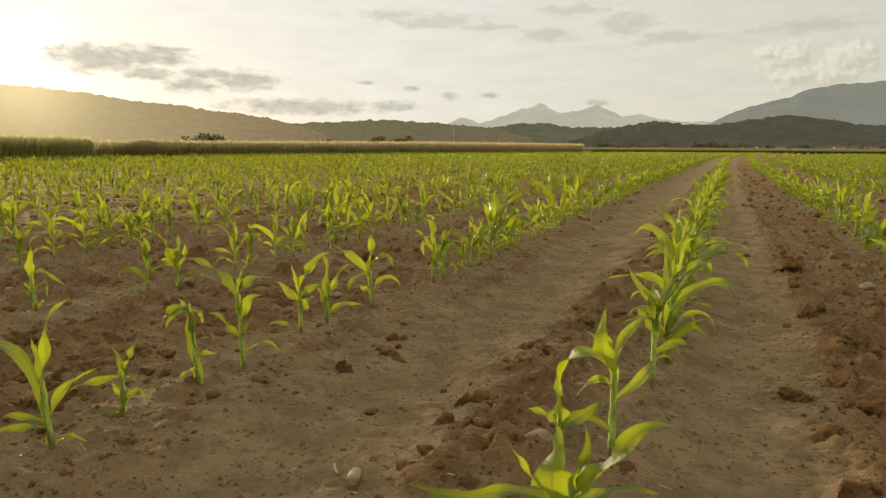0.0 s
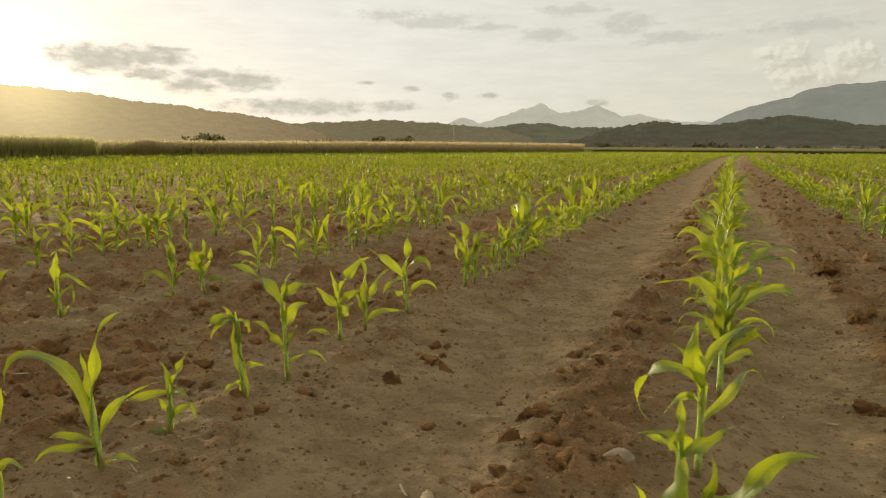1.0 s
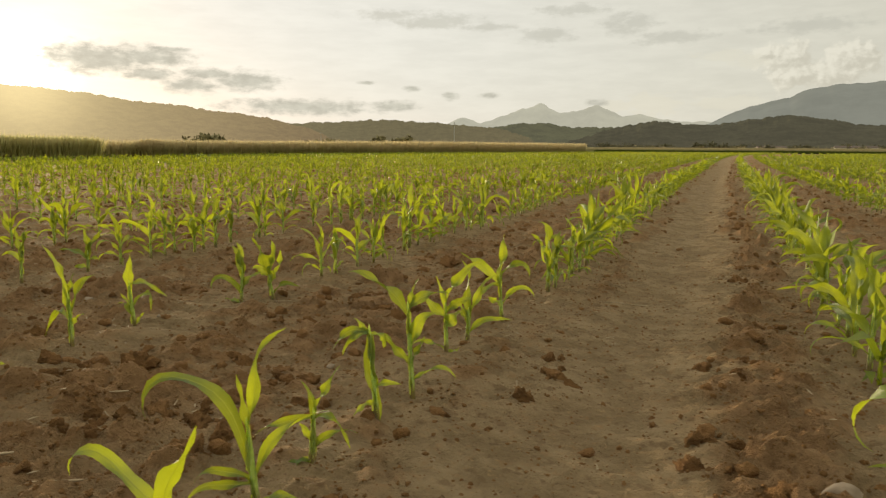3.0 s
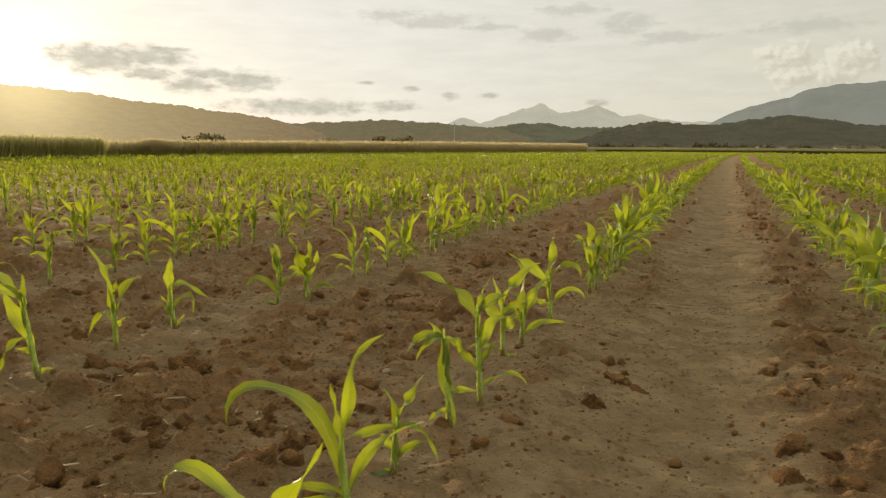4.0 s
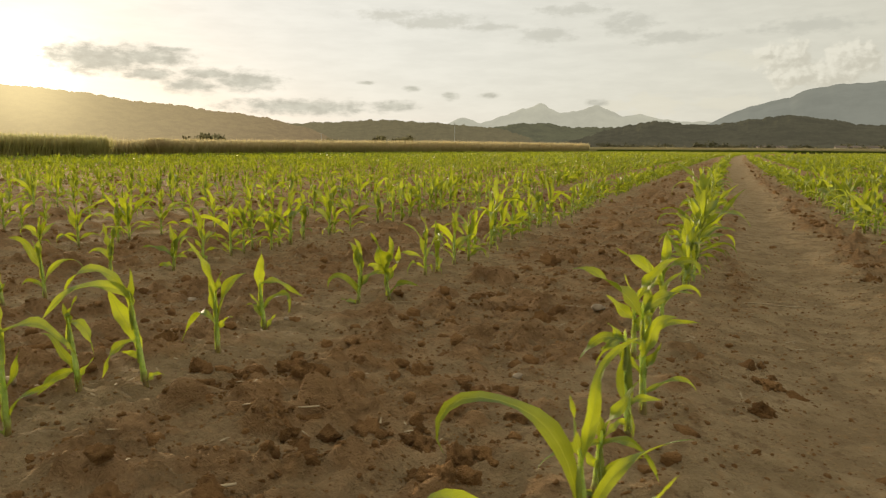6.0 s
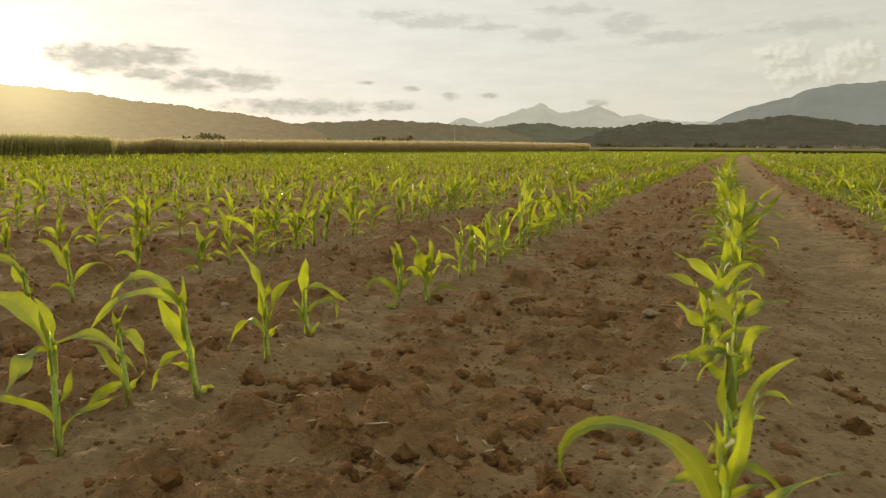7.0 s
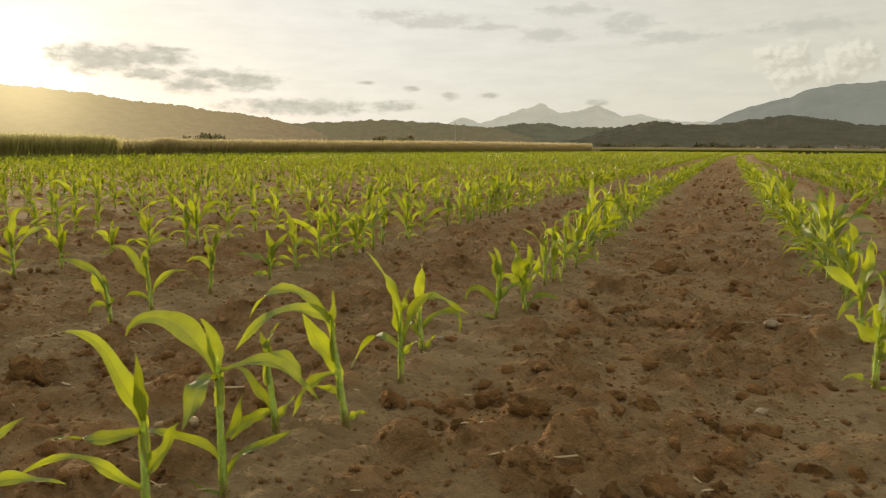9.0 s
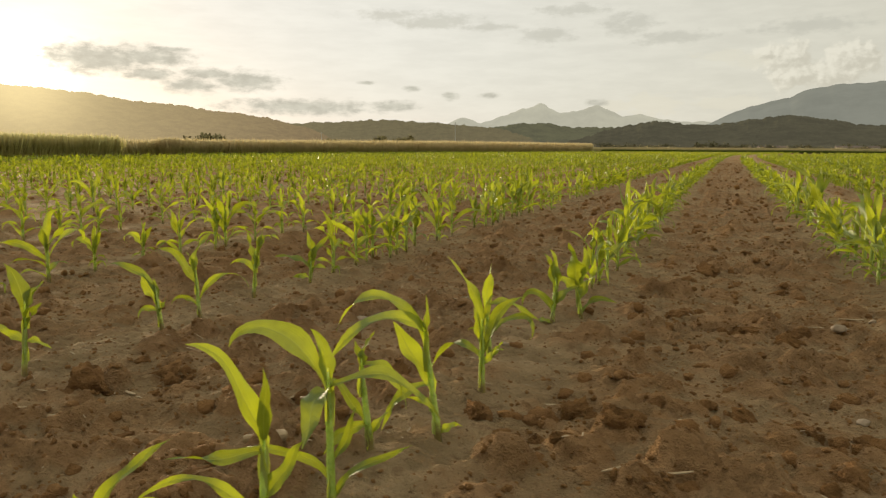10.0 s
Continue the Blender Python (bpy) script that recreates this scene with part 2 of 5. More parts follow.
def plain_material(name, a, b, scale, rough=0.85, bump=0.3, distance=0.002):
    m, g, out = material(name)
    place = g.node("ShaderNodeTexCoord").outputs["Object"]
    chance = g.node("ShaderNodeObjectInfo").outputs["Random"]
    n = g.noise(place, scale, 4.0, 0.6)
    col = g.mix(g.span(g.math("ADD", n, g.math("MULTIPLY", g.math("SUBTRACT", chance, 0.5), 0.15)), 0.3, 0.7), a, b)
    surface(g, out, col, rough, g.bump(n, bump, distance), 0.25)
    return m


def crop_material(name, root, tip, z0, z1):
    """Ripening grain: green below, straw-coloured ears above."""
    m, g, out = material(name)
    place = g.node("ShaderNodeTexCoord").outputs["Object"]
    sep = g.node("ShaderNodeSeparateXYZ")
    g.put(sep.inputs[0], place)
    n = g.noise(place, 1.3, 4.0)
    up = g.span(g.math("ADD", sep.outputs[2], g.math("MULTIPLY", g.math("SUBTRACT", n, 0.5), 0.3)), z0, z1)
    col = g.mix(up, root, tip)
    col = g.mix(g.math("MULTIPLY", g.span(g.noise(place, 9.0, 3.0), 0.4, 0.6), 0.18), col, tuple(0.55 * c for c in root))
    d = g.node("ShaderNodeBsdfDiffuse")
    g.put(d.inputs[0], col)
    t = g.node("ShaderNodeBsdfTranslucent")
    g.put(t.inputs[0], col)
    mx = g.node("ShaderNodeMixShader")
    mx.inputs[0].default_value = 0.65
    g.put(mx.inputs[1], d.outputs[0])
    g.put(mx.inputs[2], t.outputs[0])
    g.put(out.inputs[0], mx.outputs[0])
    return m


def distance_material(name, a, b, scale, haze_glow, sunward=0.0):
    """Far woods and rock, with evening haze and sunward glare painted into the emission."""
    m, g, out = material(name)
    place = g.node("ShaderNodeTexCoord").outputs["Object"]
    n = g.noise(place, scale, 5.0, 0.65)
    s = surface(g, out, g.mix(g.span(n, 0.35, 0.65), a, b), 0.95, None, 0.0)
    lit = g.mix(g.span(g.noise(place, scale * 3.0, 4.0, 0.7), 0.35, 0.65), tuple(0.96 * c for c in haze_glow), tuple(1.04 * c for c in haze_glow))
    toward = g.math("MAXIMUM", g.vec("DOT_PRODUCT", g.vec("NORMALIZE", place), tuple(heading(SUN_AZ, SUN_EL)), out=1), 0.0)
    sun_glare = g.math("ADD", g.math("MULTIPLY", g.math("POWER", toward, 30.0), 0.62), g.math("POWER", toward, 400.0))
    g.put(s.inputs["Emission Color"], g.vec("ADD", lit, g.scaled((0.46, 0.37, 0.185), g.math("MULTIPLY", sun_glare, sunward))))
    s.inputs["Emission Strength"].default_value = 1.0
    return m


LEAF = leaf_material("maize_leaf", (0.075, 0.130, 0.026), (0.145, 0.210, 0.045), (0.47, 0.515, 0.014), False)
LEAF_FAR = leaf_material("maize_leaf_far", (0.075, 0.130, 0.026), (0.145, 0.210, 0.045), (0.47, 0.515, 0.014), True)
STALK = stalk_material()
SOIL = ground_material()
CLOD = soil_material("soil_crumb")
BIG_CLOD = soil_material("soil_clod", 0.03)
STONE = plain_material("pale_stone", (0.22, 0.165, 0.11), (0.33, 0.26, 0.18), 40.0, 0.8, 0.4, 0.002)
STRAW = plain_material("dry_straw", (0.26, 0.185, 0.10), (0.40, 0.31, 0.19), 70.0, 0.7, 0.3, 0.0006)
GRAIN = crop_material("ripening_grain", (0.36, 0.33, 0.13), (0.60, 0.50, 0.28), 0.15, 0.55)
GREEN_GRAIN = crop_material("green_grain", (0.42, 0.40, 0.15), (0.62, 0.56, 0.27), 0.30, 0.64)
# tree and bush colours are lifted to imitate the haze before them
TREE = plain_material("far_tree", (0.085, 0.080, 0.042), (0.150, 0.135, 0.070), 1.2, 0.9, 0.2, 0.05)
BUSH = plain_material("far_bush", (0.19, 0.165, 0.080), (0.28, 0.24, 0.115), 1.2, 0.9, 0.2, 0.05)
# glow colours stand for haze, brighter with distance and nearness to the sun
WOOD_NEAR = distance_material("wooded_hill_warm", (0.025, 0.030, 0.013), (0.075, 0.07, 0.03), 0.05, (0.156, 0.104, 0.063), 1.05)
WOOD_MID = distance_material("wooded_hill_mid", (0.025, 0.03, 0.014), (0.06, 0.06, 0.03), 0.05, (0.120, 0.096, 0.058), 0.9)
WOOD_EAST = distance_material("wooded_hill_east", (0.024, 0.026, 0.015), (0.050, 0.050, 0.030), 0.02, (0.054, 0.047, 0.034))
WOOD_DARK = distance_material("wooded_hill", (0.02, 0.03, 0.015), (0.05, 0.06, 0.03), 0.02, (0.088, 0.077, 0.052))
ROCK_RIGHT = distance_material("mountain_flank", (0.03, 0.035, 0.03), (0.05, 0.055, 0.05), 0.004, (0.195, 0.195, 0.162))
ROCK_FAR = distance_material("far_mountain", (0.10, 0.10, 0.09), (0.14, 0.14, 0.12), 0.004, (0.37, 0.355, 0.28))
PLASTER = plain_material("house_plaster", (0.55, 0.50, 0.42), (0.62, 0.57, 0.48), 0.5)
ROOF = plain_material("roof_tile", (0.11, 0.085, 0.07), (0.15, 0.115, 0.095), 0.8)
WOOD = plain_material("bark", (0.06, 0.045, 0.03), (0.11, 0.085, 0.06), 3.0)
PANE = plain_material("window_pane", (0.03, 0.035, 0.04), (0.05, 0.055, 0.06), 1.0, 0.2)
GRASS = crop_material("grass_strip", (0.07, 0.09, 0.02), (0.11, 0.13, 0.03), 0.1, 0.5)
METAL = plain_material("mast_steel", (0.42, 0.41, 0.38), (0.52, 0.51, 0.48), 1.0, 0.5)


# ================= small helpers =================
def grid_noise(x, y, seed):
    """Smooth value noise in -1..1 on arrays."""
    xi, yi = np.floor(x).astype(np.int64), np.floor(y).astype(np.int64)
    fx, fy = x - xi, y - yi
    fx, fy = fx * fx * (3 - 2 * fx), fy * fy * (3 - 2 * fy)

    def rnd(a, b):
        h = (a * 374761393 + b * 668265263 + seed * 974711) & 0xFFFFFFFF
        h = ((h ^ (h >> 13)) * 1274126177) & 0xFFFFFFFF
        return ((h ^ (h >> 16)) & 0xFFFF) / 32767.5 - 1

    top = rnd(xi, yi) * (1 - fx) + rnd(xi + 1, yi) * fx
    low = rnd(xi, yi + 1) * (1 - fx) + rnd(xi + 1, yi + 1) * fx
    return top * (1 - fy) + low * fy


def mesh_from(name, verts, faces, mat, uvs=None, smooth=True):
    me = bpy.data.meshes.new(name)
    verts, faces = np.asarray(verts, dtype=np.float32), np.asarray(faces, dtype=np.int32)
    k = faces.shape[1]
    me.vertices.add(len(verts))
    me.vertices.foreach_set("co", verts.ravel())
    me.loops.add(faces.size)
    me.loops.foreach_set("vertex_index", faces.ravel())
    me.polygons.add(len(faces))
    me.polygons.foreach_set("loop_start", np.arange(0, faces.size, k, dtype=np.int32))
    if smooth:
        me.polygons.foreach_set("use_smooth", np.ones(len(faces), dtype=bool))
    if uvs is not None:
        layer = me.uv_layers.new(name="UVMap")
        layer.data.foreach_set("uv", np.asarray(uvs, dtype=np.float32)[faces.ravel()].ravel())
    me.update(calc_edges=True)
    me.validate()
    me.materials.append(mat)
    return me


def part(name, bm, mat, parent=None, label=""):
    me = bpy.data.meshes.new(name)
    bm.to_mesh(me)
    bm.free()
    me.materials.append(mat)
    ob = new(name, me)
    ob.parent = parent
    return tagged(ob, label)


def part_mesh(name, me, parent=None, label=""):
    ob = new(name, me)
    ob.parent = parent
    return tagged(ob, label)


# ================= the ground =================
ROW_A, ROW_GAP = -0.135, 0.727
FIELD_LEFT, FIELD_FAR, FIELD_RIGHT = -19.2, 89.0, 44.0


def drift(y):
    """How far the rows swing sideways on their way across the field."""
    return np.interp(y, [2, 4, 6, 9, 14, 20, 26, 32, 38, 44, 50, 56, 64, 75, 90],
                     [0, -0.05, -0.10, -0.17, -0.25, -0.35, -0.42, -0.47, -0.49, -0.45, -0.34, -0.14, 0.26, 1.0, 2.2])


def lane_rough(x, y):
    """0 on the smooth wheel tracks, 1 on the cloddy strips."""
    x = x - drift(y)
    w = 0.05 * grid_noise(x * 3, y * 2, 5) + 0.03 * grid_noise(x * 9, y * 9, 6)
    x = x + w
    rough = np.ones_like(x)
    for c, half in ((-0.56, 0.13), (0.02, 0.075)):
        rough = np.minimum(rough, np.clip((np.abs(x - c) - half) / 0.07, 0, 1))
    # strips between unrolled rows are cloddy, the row itself is finer
    row = np.abs((x - ROW_A + 0.5 * ROW_GAP) % ROW_GAP - 0.5 * ROW_GAP)
    return rough * (0.45 + 0.55 * np.clip((row - 0.04) / 0.10, 0, 1))


def loose_soil(x, y):
    """How far a place is heaped with loose earth, 0 to 1."""
    n = 0.55 * grid_noise(x * 6.5 + 3.1, y * 6.5, 11) + 0.35 * grid_noise(x * 15, y * 15 + 1.7, 12) + 0.18 * grid_noise(x * 34, y * 34, 18)
    return lane_rough(x, y) * np.clip(0.25 + 1.3 * n, 0, 1)


def mounds(x, y, cell, share, seed):
    """Rounded heaps of crumbled earth, one to a cell at most, each of its own size."""
    x = x + 0.10 * cell * grid_noise(x * 50, y * 50, seed) + 0.07 * cell * grid_noise(x * 120, y * 120, seed + 1)
    y = y + 0.10 * cell * grid_noise(x * 50 + 9, y * 50, seed + 2) + 0.07 * cell * grid_noise(x * 120, y * 120 + 5, seed + 3)
    ci, cj = np.floor(x / cell), np.floor(y / cell)
    top = np.zeros_like(x)

    def chance(a, b, k):
        h = (a.astype(np.int64) * 374761393 + b.astype(np.int64) * 668265263 + (seed + k) * 974711) & 0xFFFFFFFF
        h = ((h ^ (h >> 13)) * 1274126177) & 0xFFFFFFFF
        return ((h ^ (h >> 16)) & 0xFFFF) / 65535

    for di in (-1, 0, 1):
        for dj in (-1, 0, 1):
            a, b = ci + di, cj + dj
            r = cell * (0.22 + 0.34 * chance(a, b, 3) ** 1.5)
            d = np.hypot(x - (a + 0.15 + 0.7 * chance(a, b, 1)) * cell, (y - (b + 0.15 + 0.7 * chance(a, b, 2)) * cell) * (0.8 + 0.5 * chance(a, b, 4)))
            h = r * (0.35 + 0.45 * chance(a, b, 5)) * (chance(a, b, 6) < share)
            top = np.maximum(top, h * np.clip(1 - (d / r) ** 2, 0, 1) ** 0.75)
    return top


def clumps(x, y):
    return mounds(x, y, 0.095, 0.55, 51) + 0.9 * mounds(x, y, 0.045, 0.45, 61)


def crumbled(x, y):
    """Where fresh red-brown earth shows, 0 to 1: on the heaps most, on the crust between them less."""
    return lane_rough(x, y) * np.clip(0.36 + 0.25 * loose_soil(x, y) + 30 * clumps(x, y), 0, 1)


def soil_height(x, y):
    rough = lane_rough(x, y)
    heap = loose_soil(x, y)
    across = x - drift(y)
    a = grid_noise(x * 7 + 3.1, y * 7, 11)
    b = grid_noise(x * 17, y * 17 + 1.7, 12)
    c = grid_noise(x * 38 + 5, y * 38, 13)
    d = grid_noise(x * 80 + 0.3 * c, y * 80 + 2, 14)
    e = grid_noise(x * 150 + 7, y * 150, 16)
    lumps = heap * (0.007 + 0.007 * b + 0.009 * c + 0.0075 * d + 0.0038 * e) + 0.006 * a + 0.004 * b + 0.0048 * c + 0.0034 * d + 0.0016 * e
    lumps = lumps + np.clip(0.55 + 0.6 * heap, 0, 1) * clumps(x, y) * 1.15
    smooth = 0.004 * a + 0.0020 * b + 0.0028 * c + 0.0022 * d + 0.0012 * e
    row = np.abs((across - ROW_A + 0.5 * ROW_GAP) % ROW_GAP - 0.5 * ROW_GAP)
    ridge = 0.008 * np.exp(-(row / 0.08) ** 2)
    track = -0.020 * np.exp(-((across + 0.55) / 0.15) ** 2) - 0.012 * np.exp(-((across - 0.02) / 0.10) ** 2)
    wide = 0.008 * grid_noise(x * 1.3, y * 1.1, 15)
    near = np.clip(1 - (np.hypot(x + 0.8, y) - 14) / 30, 0.15, 1)
    return near * (rough * lumps + (1 - rough) * smooth + ridge + track + wide - 0.012)


def soil_at(x, y):
    return float(soil_height(np.array([float(x)]), np.array([float(y)]))[0])


def spread(lo, hi, step, far, grow, grow_back):
    """Grid lines: even from lo to hi, then ever wider on both sides."""
    lines = list(np.arange(lo, hi + step / 2, step))
    s = step
    while lines[-1] < far:
        s *= grow
        lines.append(lines[-1] + s)
    s = step
    while lines[0] > -far:
        s *= grow_back
        lines.insert(0, lines[0] - s)
    return np.array(lines)


def build_ground():
    xs = spread(-2.5, 0.6, 0.0066, 4800, 1.10, 1.06)
    ys = spread(0.45, 2.2, 0.0066, 4800, 1.045, 1.25)
    X, Y = np.meshgrid(xs, ys)
    Z = soil_height(X, Y)
    nx, ny = len(xs), len(ys)
    idx = np.arange(nx * ny).reshape(ny, nx)
    faces = np.stack([idx[:-1, :-1], idx[:-1, 1:], idx[1:, 1:], idx[1:, :-1]], -1).reshape(-1, 4)
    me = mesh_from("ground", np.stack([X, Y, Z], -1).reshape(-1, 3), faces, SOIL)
    layer = me.attributes.new("loose", "FLOAT", "POINT")
    layer.data.foreach_set("value", crumbled(X, Y).astype(np.float32).ravel())
    tagged(new("ground", me), "brown tilled earth with smooth pale wheel tracks and crumbs", "ground", kind="structure")


build_ground()


# ================= hills and mountains =================
def ridge_line(name, label, mat, dist, depth, knots, bumps, grain, smooth=7.0):
    """A range whose crest runs at about the given distance through a few (bearing, elevation) knots."""
    az = np.arange(knots[0][0], knots[-1][0], 0.06)
    rng = np.random.default_rng(int(dist))
    el = np.interp(az, [k[0] for k in knots], [k[1] for k in knots])
    k = np.exp(-0.5 * (np.arange(-20, 21) / smooth) ** 2)
    el = np.convolve(np.pad(el, 20, mode="edge"), k / k.sum(), mode="valid")
    crest = np.tan(np.radians(el)) * dist + 0.4
    run = np.radians(az) * dist
    crest = crest + bumps * grid_noise(run / grain, run * 0 + 3, 21) + 0.5 * bumps * grid_noise(run / grain * 2.7, run * 0 + 9, 22)
    verts = []
    rows = 46 if dist < 2000 else 15
    back = np.concatenate([-1 + np.linspace(0, 1, rows), np.linspace(0.1, 1, 4)])
    for k, u in enumerate(back):
        h = 1 - u * u * (3 - 2 * abs(u))
        zz = crest * h - (1.5 if abs(u) > 0.99 else 0)
        if dist < 2000 and -0.95 < u < 0:
            # tree tops on the slope
            zz = zz + 2.6 * grid_noise(run / 9.0, run * 0 + k * 1.3, 31) + 1.6 * rng.random(len(az)) + 2.6 * grid_noise(run / 45.0, run * 0 + k * 0.22, 32) * (u + 1) * min(1.0, -4 * u)
        r = dist + depth * u
        verts.append(np.stack([np.sin(np.radians(az)) * r, np.cos(np.radians(az)) * r, zz], -1))
    n = len(az)
    verts = np.concatenate(verts)
    idx = np.arange(len(verts)).reshape(len(back), n)
    faces = np.stack([idx[:-1, :-1], idx[:-1, 1:], idx[1:, 1:], idx[1:, :-1]], -1).reshape(-1, 4)
    tagged(new(name, mesh_from(name, verts, faces, mat)), label, "mountain" if "mountain" in name else "hill", kind="structure")


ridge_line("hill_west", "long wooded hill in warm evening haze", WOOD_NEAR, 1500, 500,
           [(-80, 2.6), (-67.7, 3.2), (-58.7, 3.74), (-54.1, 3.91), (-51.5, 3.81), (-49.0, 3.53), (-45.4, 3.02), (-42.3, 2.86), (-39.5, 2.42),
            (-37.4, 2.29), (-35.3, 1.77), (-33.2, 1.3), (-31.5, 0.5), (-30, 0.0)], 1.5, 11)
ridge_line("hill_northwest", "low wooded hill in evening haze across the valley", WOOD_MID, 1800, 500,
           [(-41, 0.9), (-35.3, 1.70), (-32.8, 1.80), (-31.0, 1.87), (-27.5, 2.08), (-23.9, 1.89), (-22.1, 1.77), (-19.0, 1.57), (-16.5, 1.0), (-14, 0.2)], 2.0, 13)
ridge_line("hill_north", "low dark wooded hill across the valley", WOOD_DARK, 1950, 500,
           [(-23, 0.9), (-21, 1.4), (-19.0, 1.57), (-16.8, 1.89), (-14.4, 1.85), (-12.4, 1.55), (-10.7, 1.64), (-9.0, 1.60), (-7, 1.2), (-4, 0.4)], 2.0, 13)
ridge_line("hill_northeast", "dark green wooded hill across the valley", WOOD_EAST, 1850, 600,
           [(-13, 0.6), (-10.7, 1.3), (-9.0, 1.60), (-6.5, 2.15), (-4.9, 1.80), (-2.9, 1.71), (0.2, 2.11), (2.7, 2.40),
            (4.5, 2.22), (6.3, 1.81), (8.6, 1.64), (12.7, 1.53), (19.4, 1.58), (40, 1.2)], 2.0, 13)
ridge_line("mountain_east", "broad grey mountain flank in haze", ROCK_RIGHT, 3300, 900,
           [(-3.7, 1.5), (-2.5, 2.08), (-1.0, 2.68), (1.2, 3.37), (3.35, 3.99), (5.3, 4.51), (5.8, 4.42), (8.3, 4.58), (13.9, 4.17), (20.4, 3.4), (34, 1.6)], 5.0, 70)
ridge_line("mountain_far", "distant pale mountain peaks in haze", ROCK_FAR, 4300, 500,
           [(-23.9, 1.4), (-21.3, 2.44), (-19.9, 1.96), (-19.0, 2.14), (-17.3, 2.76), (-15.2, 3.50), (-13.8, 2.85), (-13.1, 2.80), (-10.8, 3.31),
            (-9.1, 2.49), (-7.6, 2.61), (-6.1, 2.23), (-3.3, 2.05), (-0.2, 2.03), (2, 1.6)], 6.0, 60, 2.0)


# ================= grain fields beside the maize =================
def grain_field(name, label, mat, x0, x1, y0, y1, top0, top1, count, seed):
    """A dense stand of grain: a closed body with ragged stalks and ears rising out of it."""
    rng = np.random.default_rng(seed)

    def top_at(y):
        return np.interp(y, [y0, y0 + 0.35 * (y1 - y0), y1], [top0, 0.5 * (top0 + top1), top1])

    nx, ny = 24, max(12, int((y1 - y0) / 0.8))
    xs = x1 - 0.5 - (x1 - x0) * np.linspace(0, 1, nx) ** 2
    ys = np.linspace(y0 + 0.5, y1, ny)
    X, Y = np.meshgrid(xs, ys)
    edge = np.minimum(np.minimum(x1 - 0.5 - X, Y - y0 - 0.5), y1 - Y)
    Z = top_at(Y) * 0.60 + 0.04 * grid_noise(X * 0.7, Y * 0.7, seed) + 0.05 * grid_noise(X * 0.15, Y * 0.15, seed + 1)
    Z = np.where(edge < 0.02, -0.02, Z)
    idx = np.arange(nx * ny).reshape(ny, nx)
    faces = np.stack([idx[:-1, :-1], idx[:-1, 1:], idx[1:, 1:], idx[1:, :-1]], -1).reshape(-1, 4)
    field = tagged(new(name, None), label, "grain field", kind="stuff")
    part_mesh("crop_body", mesh_from("crop_body", np.stack([X, Y, Z], -1).reshape(-1, 3), faces, mat), field)
    # stalks: most along the edges that face the maize
    bx = np.where(rng.random(count) < 0.5, x1 - np.abs(rng.normal(0, 0.25, count)), x1 - (x1 - x0) * rng.random(count) ** 2.2)
    by = y0 + (y1 - y0) * rng.random(count) ** 1.6
    front = rng.random(count) < 0.14
    by = np.where(front, y0 + np.abs(rng.normal(0, 0.25, count)), by)
    h = top_at(by) * rng.normal(0.97, 0.07, count)
    lean = rng.normal(0, 0.10, (count, 2))
    ang = rng.random(count) * math.pi
    wd = 0.007 + 0.010 * rng.random(count)
    dx, dy = np.cos(ang) * wd, np.sin(ang) * wd
    foot = np.stack([bx, by, np.zeros(count)], -1)
    tip = foot + np.stack([lean[:, 0], lean[:, 1], h], -1)
    knee = foot * 0.35 + tip * 0.65
    side = np.stack([dx, dy, np.zeros(count)], -1)
    verts = np.stack([foot - side, foot + side, knee + side * 1.1, tip + side * 0.2, knee - side * 1.1], 1).reshape(-1, 3)
    base = np.arange(count)[:, None] * 5
    tris = np.concatenate([base + [0, 1, 2], base + [0, 2, 4], base + [4, 2, 3]], 1).reshape(-1, 3)
    part_mesh("stalks", mesh_from("stalks", verts, tris, mat, smooth=False), field)


grain_field("grain_field", "tall strip of ripening straw-coloured grain", GRAIN, -60, FIELD_LEFT, 19.0, 92, 0.58, 1.05, 52000, 3)
grain_field("grain_field", "dense block of tall green grain", GREEN_GRAIN, -60, FIELD_LEFT + 0.1, 2.0, 16.9, 0.74, 0.66, 34000, 4)
grain_field("grass_strip", "dark green grass strip at the field's end", GRASS, -17.5, 70, 90, 102, 0.45, 0.5, 6000, 6)
grain_field("grain_field", "pale ripening grain beyond the maize", GRAIN, -60, 160, 150, 420, 1.2, 1.6, 9000, 7)


